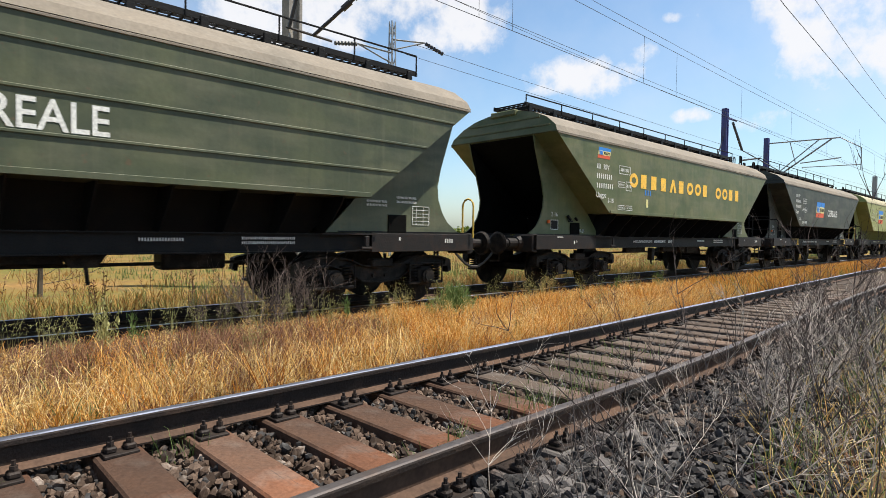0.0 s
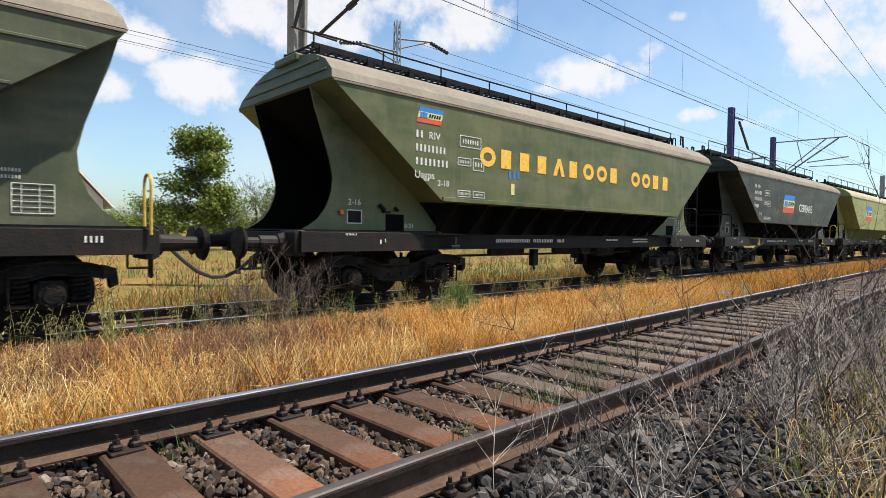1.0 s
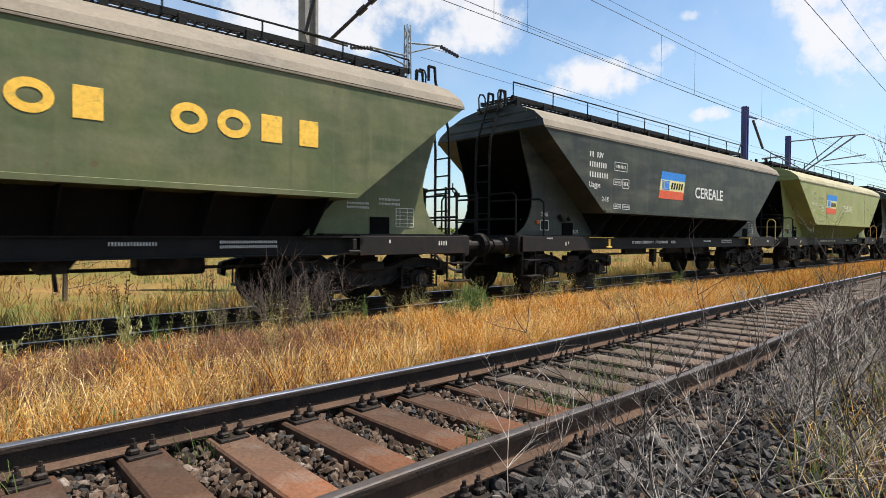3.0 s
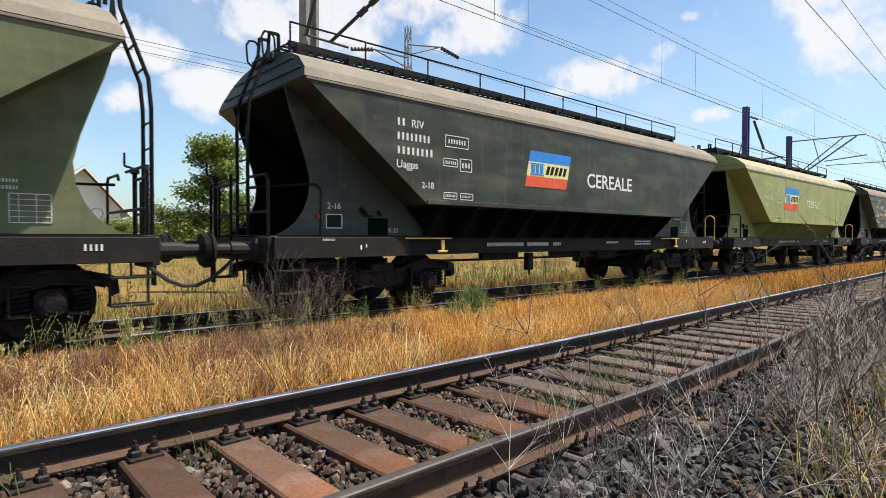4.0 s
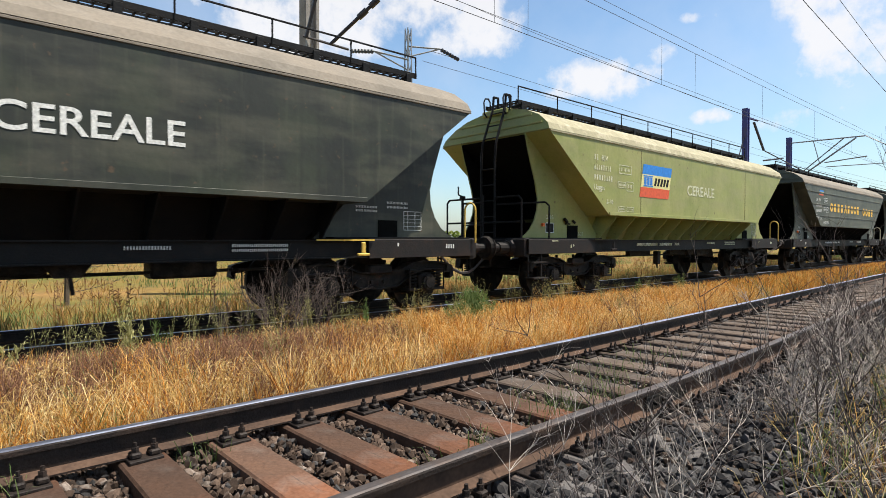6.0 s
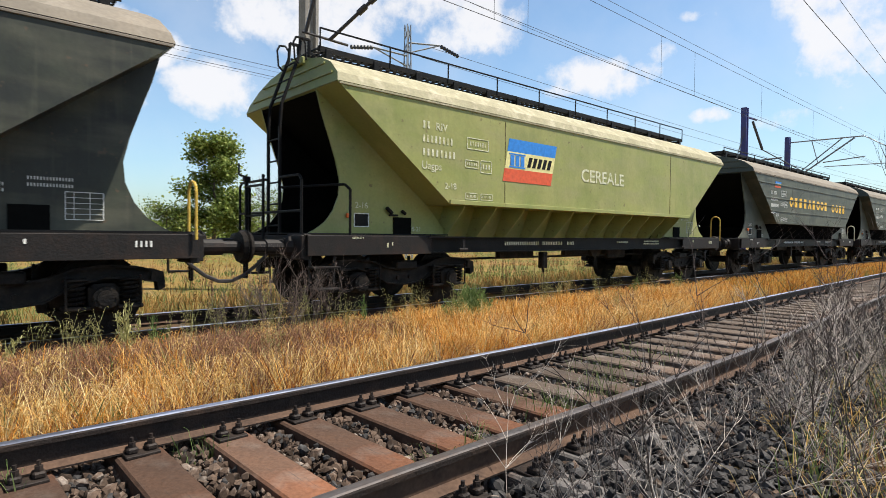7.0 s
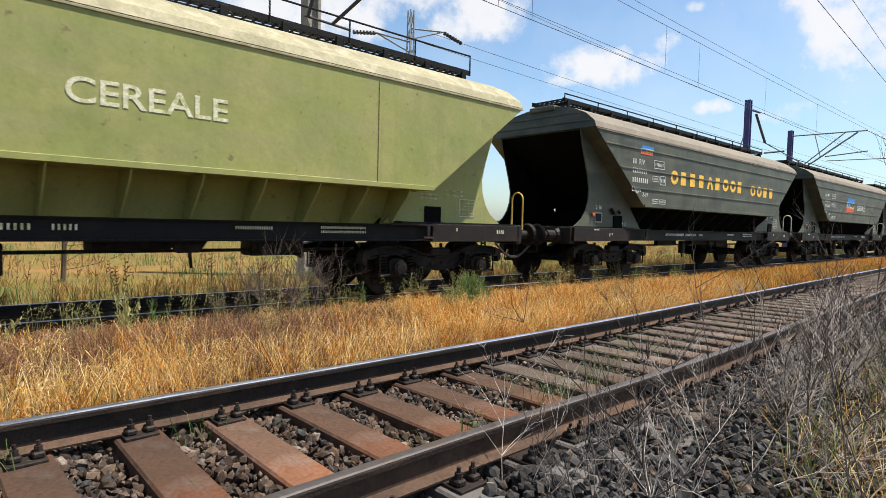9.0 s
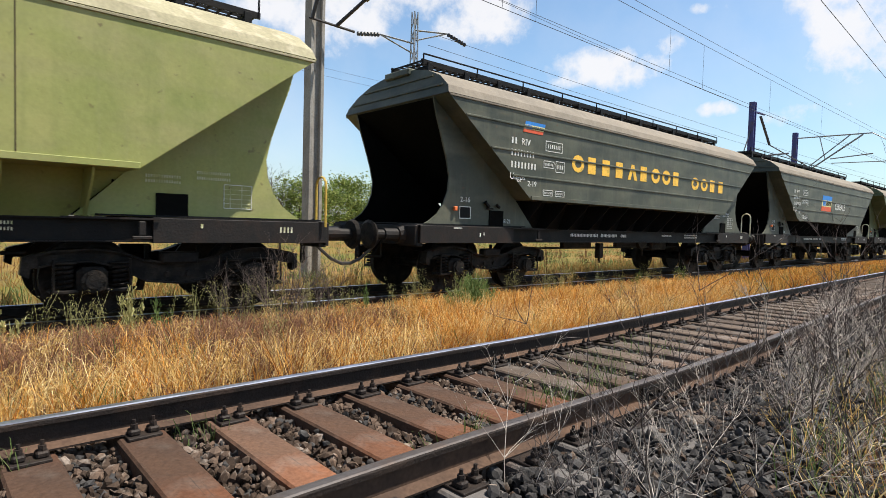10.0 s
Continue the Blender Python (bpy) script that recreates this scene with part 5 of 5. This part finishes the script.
catenary(8.3, 5.83, 1.50, 45.0)
for z, r in ((6.0, 0.007), (6.95, 0.006)):
    line = [(-30, 2.2), (0, 2.7), (8, 3.35), (13, 3.73), (23.4, 4.25), (40, 4.95), (60, 5.3), (120, 5.3), (200, 5.3)]
    v, f = tubes([((a, c, z), (b, d, z), r, r) for (a, c), (b, d) in zip(line, line[1:])], 4)
    tagged(soup("overhead_wire", v, f, WIRE), "thin dark wire above the siding", "wire", "overhead wires")
wire(14.1, 9.5, sag=0.5, phase=7.7)
wire(30.4, 10.3, x0=-60.8, x1=24.2, sag=0.4)
wire(30.4, 10.75, x0=-60.8, x1=24.2, sag=0.4)
wire(14.2, 5.48, x0=-37.3, x1=7.7, sag=0.18)
wire(14.2, 5.73, x0=-37.3, x1=7.7, sag=0.18)


def lattice_tower(x, y, h):
    t = tagged(new("power_line_tower"), "slim steel lattice tower with insulators on its arm", "lattice tower")
    t.location = (x, y, -0.4)
    b0, b1 = 0.30, 0.14
    corner = [(-1, -1), (1, -1), (1, 1), (-1, 1)]
    at = lambda k, z: (corner[k % 4][0] * (b0 + (b1 - b0) * z / h), corner[k % 4][1] * (b0 + (b1 - b0) * z / h), z)
    for k in range(4):
        bm = fresh()
        rod(bm, at(k, 0), at(k, h), 0.045, 4)
        part("leg", bm, GALV, t)
        bm = fresh()
        n = 14
        for q in range(n):
            rod(bm, at(k + q % 2, h * q / n), at(k + 1 - q % 2, h * (q + 1) / n), 0.03, 4)
        part("bracing", bm, GALV, t)
    for s, z in ((1, h - 1.2), (-1, h - 2.1)):
        bm = fresh()
        rod(bm, (0, 0, z), (s * 2.4, -0.6 * s, z + 0.2), 0.06, 5)
        rod(bm, (0, 0, z - 0.7), (s * 2.4, -0.6 * s, z + 0.2), 0.05, 5)
        arm = part("arm", bm, GALV, t)
        bm = fresh()
        for q in range(7):
            rod(bm, (s * (2.5 + 0.25 * q), -0.6 * s, z + 0.15 - 0.05 * q), (s * (2.6 + 0.25 * q), -0.6 * s, z + 0.13 - 0.05 * q), 0.14, 8)
        part("insulator", bm, DARKWIRE, arm, "string of dark insulator discs")
    return t


lattice_tower(23.85, 30.5, 15.9)
for dz, dy in ((0, 0), (-0.35, 1.2)):
    run_pts = [(25.8 + 12.2 * k, 30.2 - 0.4 * k + dy, 14.3 + dz - 0.35 * k + 0.02 * k * k) for k in range(15)]
    v, f = tubes([(a, b, 0.018, 0.018) for a, b in zip(run_pts, run_pts[1:])], 4)
    tagged(soup("power_wire", v, f, WIRE), "sagging power line wire from the tower", "wire", "overhead wires")


# ---- house, trees and distance ----
def tree(x, y, h, crown_w, label, bare=False, leaf=LEAF, n=2600, low=0.15, conifer=False):
    t = tagged(new("tree"), label, "tree", "trees behind the train")
    t.location = (x, y, -0.4)
    segs = [((0, 0, 0), (0.1, 0, h * 0.45), 0.02 * h, 0.012 * h), ((0.1, 0, h * 0.45), (0, 0.1, h * 0.9), 0.012 * h, 0.004 * h)]
    tips = []
    for k in range(60 if conifer else 34):
        z = h * random.uniform(0.2, 0.9)
        a = random.uniform(0, 2 * math.pi)
        reach = crown_w * 0.5 * random.uniform(0.5, 1.0) * math.sqrt(max(0.06, 1 - ((z / h - 0.42) / 0.58) ** 2))
        lift = 0.45
        if conifer:
            z = h * random.uniform(0.05, 0.95)
            reach, lift = crown_w * 0.5 * (1.02 - z / h), -0.15
        e = Vector((reach * math.cos(a), reach * math.sin(a), z + reach * lift))
        s = Vector((0.05, 0.05, z))
        segs.append((s, e, 0.005 * h, 0.002 * h))
        tips += [s.lerp(e, u) for u in (0.55, 0.8, 1.0)]
        if bare:
            for _ in range(5):
                grow(segs, s.lerp(e, random.uniform(0.4, 1)), (e - s).normalized() + Vector((random.uniform(-1, 1), random.uniform(-1, 1), 0.6)), h * 0.2, 0.0022 * h, 1)
    v, f = tubes(segs, 5)
    soup("trunk", v, f, BARK, t)
    if bare:
        return t
    lv, lf = [], []
    for k in range(n):
        c = random.choice(tips) + Vector((random.gauss(0, 1), random.gauss(0, 1), random.gauss(0, 0.8))) * crown_w * (0.04 if conifer else 0.085)
        c.z = max(c.z, low * h)
        s = random.uniform(0.05, 0.12) * (h / 8) ** 0.5
        q = Euler((random.uniform(-1, 1), random.uniform(-1, 1), random.uniform(0, 6.3))).to_matrix()
        k0 = len(lv)
        lv += [tuple(c + q @ Vector(p) * s) for p in ((-1, -0.5, 0), (0, -0.75, 0.2), (1, -0.4, 0), (1, 0.5, 0.1), (0, 0.8, -0.2), (-1, 0.4, 0))]
        lf += [(k0, k0 + 1, k0 + 2), (k0, k0 + 2, k0 + 3), (k0, k0 + 3, k0 + 5), (k0 + 3, k0 + 4, k0 + 5)]
    soup("crown", lv, lf, leaf, t)
    return t


random.seed(5)
tree(15.7, 44.0, 9.2, 4.9, "tall leafy green tree behind the field", n=15000)
tree(20.3, 44.5, 5.6, 4.5, "bare brown tree among green ones", bare=True)
for x, y, h, w in ((12.6, 45, 3.6, 4.5), (18.4, 45, 4.0, 5.0), (22.5, 44, 5.0, 5.5), (25.5, 45, 4.4, 5.0), (28.5, 46, 5.6, 5.0), (31.5, 45, 5.0, 5.0), (9.9, 47, 2.6, 3.4)):
    tree(x, y, h, w, "rounded leafy green tree at the field's edge", n=5000, low=0.08)
for x, y, h, w in ((6.6, 62, 4.6, 2.6), (9.4, 61, 3.4, 3.0), (2.2, 60, 2.6, 3.4)):
    tree(x, y, h, w, "small dark conifer in front of the white house", leaf=SPRUCE, n=3000, low=0.06, conifer=True)


def house(x, y):
    h = tagged(new("house"), "white rendered house with a grey gabled roof", "house")
    h.location = (x, y, -0.4)
    w, d, eave, ridge = 8.4, 9.0, 4.6, 8.7
    bm = fresh()
    plate(bm, [(-w / 2, 0), (w / 2, 0), (w / 2, eave), (0.8, ridge - 0.2), (-w / 2, eave)], 0, d)
    part("wall", bm, WALLWHITE, h)
    for s, xe in ((-1, -w / 2 - 0.9), (1, w / 2 + 0.9)):
        bm = fresh()
        z_e = eave - 0.9 * (ridge - eave) / (w / 2)
        a, b = (xe, z_e), (0.8, ridge)
        plate(bm, [a, b, (b[0], b[1] + 0.25), (a[0], a[1] + 0.25)], -0.9, d + 0.5)
        roof = part("roof", bm, TILE, h)
        bm = fresh()
        plate(bm, [(a[0], a[1] - 0.1), (b[0], b[1] - 0.1), (b[0], b[1] + 0.18), (a[0], a[1] + 0.18)], -0.96, -0.9)
        part("bargeboard", bm, WALLWHITE, roof)
    for cx, cz, ww, hh in ((-0.4, 3.7, 2.4, 1.7), (-3.2, 1.4, 1.0, 1.3), (1.2, 1.2, 3.0, 1.8), (3.5, 1.5, 0.8, 1.2), (-2.6, 3.9, 0.8, 0.9)):
        bm = fresh()
        box(bm, (cx, -0.02, cz), (ww, 0.06, hh))
        win = part("window", bm, GLASS, h, "dark window")
        bm = fresh()
        for dx, dz, sx, sz in ((0, hh / 2, ww + 0.2, 0.1), (0, -hh / 2, ww + 0.2, 0.1), (-ww / 2, 0, 0.1, hh), (ww / 2, 0, 0.1, hh), (0, 0, 0.06, hh)):
            box(bm, (cx + dx, -0.06, cz + dz), (sx, 0.06, sz))
        part("frame", bm, WALLWHITE, win)
    bm = fresh()
    rod(bm, (2.0, -0.12, 4.0), (2.0, 0.0, 4.0), 0.62, 20)
    ring = part("round_window", bm, TILE, h, "round window with a dark rim")
    bm = fresh()
    rod(bm, (2.0, -0.16, 4.0), (2.0, -0.12, 4.0), 0.48, 20)
    part("pane", bm, WALLWHITE, ring)
    bm = fresh()
    box(bm, (-0.2, -0.7, 2.55), (4.4, 1.3, 0.25), bev=0.03)
    part("balcony", bm, WOODBROWN, h, "brown balcony slab")
    bm = fresh()
    for q in np.linspace(-2.3, 1.9, 12):
        rod(bm, (q, -1.25, 2.65), (q, -1.25, 3.45), 0.03, 4)
    rod(bm, (-2.4, -1.25, 3.45), (2.0, -1.25, 3.45), 0.04, 4)
    part("balustrade", bm, WALLWHITE, h)
    bm = fresh()
    box(bm, (-3.6, 2, 5.5), (0.5, 0.5, 1.6))
    part("chimney", bm, TILE, h)


house(10.3, 69)
for x, y, w, h in ((-6, 78, 9, 4.0),):
    b = tagged(new("outbuilding"), "low house with a red-brown roof", "house")
    b.location = (x, y, -0.4)
    bm = fresh()
    box(bm, (0, 0, h * 0.32), (w, 6, h * 0.64))
    part("wall", bm, WALLWHITE, b)
    bm = fresh()
    plate(bm, [(-w / 2 - 0.4, h * 0.62), (w / 2 + 0.4, h * 0.62), (w / 2 - 1.5, h), (-w / 2 + 1.5, h)], -3.4, 3.4)
    part("roof", bm, WOODBROWN, b)


def thicket(x0, x1, y, h, n, label):
    lv, lf = [], []
    for k in range(n):
        x = random.uniform(x0, x1)
        top = h * (0.55 + 0.45 * noise.noise((x * 0.05, y, 0)) + 0.25 * noise.noise((x * 0.3, y, 3)))
        c = Vector((x, y + random.uniform(-3, 3), -0.4 + max(0.2, top) * random.random() ** 0.7))
        s = random.uniform(0.4, 1.0)
        q = Euler((random.uniform(-1, 1), random.uniform(-1, 1), random.uniform(0, 6.3))).to_matrix()
        k0 = len(lv)
        lv += [tuple(c + q @ Vector(p) * s) for p in ((-1, -0.5, 0), (0.9, -0.6, 0.2), (0.8, 0.7, 0), (-0.7, 0.8, 0.2))]
        lf.append((k0, k0 + 1, k0 + 2, k0 + 3))
    tagged(soup("far_trees", lv, lf, LEAF), label, "trees", kind="stuff")


thicket(-120, 420, 190, 7, 9000, "low line of far trees along the horizon")

# far things at the field's edge
bm = fresh()
box(bm, (0, 0, 0.9), (7.5, 2.2, 1.5), bev=0.15)
van = tagged(new("parked_lorry"), "pale lorry with a blue tarpaulin at the field's edge", "lorry")
van.location = (14.5, 75, -0.4)
part("body", bm, GALV, van)
bm = fresh()
box(bm, (2.8, 0, 1.2), (2.2, 2.3, 1.3), bev=0.1)
part("tarpaulin", bm, BLUE, van, "blue tarpaulin")
for x in (-2.5, 2.5):
    for y in (-1.0, 1.0):
        bm = fresh()
        rod(bm, (x, y - 0.13, 0.4), (x, y + 0.13, 0.4), 0.4, 12)
        part("wheel", bm, DARKWIRE, van)

# broken post with a dry creeper in the field
post = tagged(new("wooden_post"), "short broken grey wooden post with dry twigs", "post")
post.location = (2.15, 15.6, -0.35)
bm = fresh()
rod(bm, (0, 0, 0), (0.03, 0, 1.15), 0.06, 6, 0.045)
part("stake", bm, BARK, post)
segs = []
for _ in range(5):
    grow(segs, (0, 0, random.uniform(0.1, 0.9)), (random.uniform(-1, 1), -0.3, random.uniform(0.1, 0.8)), 1.2, 0.010, 1)
v, f = tubes(segs)
soup("twigs", v, f, TWIGDARK, post)


# ---- movement ----
def run(t):
    """Metres that the train has gone since 4.5 s; it slows gently."""
    f = lambda u: -3.8026e-4 * u ** 3 - 5.60037e-2 * u ** 2 + 5.356814 * u - 22.92699
    return f(t)


def motions():
    ts = [k / 10 for k in range(101)]
    for w, x0 in WAGONS:
        walk(w, [(t, pose(x0 - run(t), YT, ZT)) for t in ts[::5]])
    for a, x in SPIN:
        walk(a, [(t, Matrix.Translation((x, 0, 0.46)) @ Matrix.Rotation(-run(t) / 0.46, 4, "Y")) for t in ts])


motions()
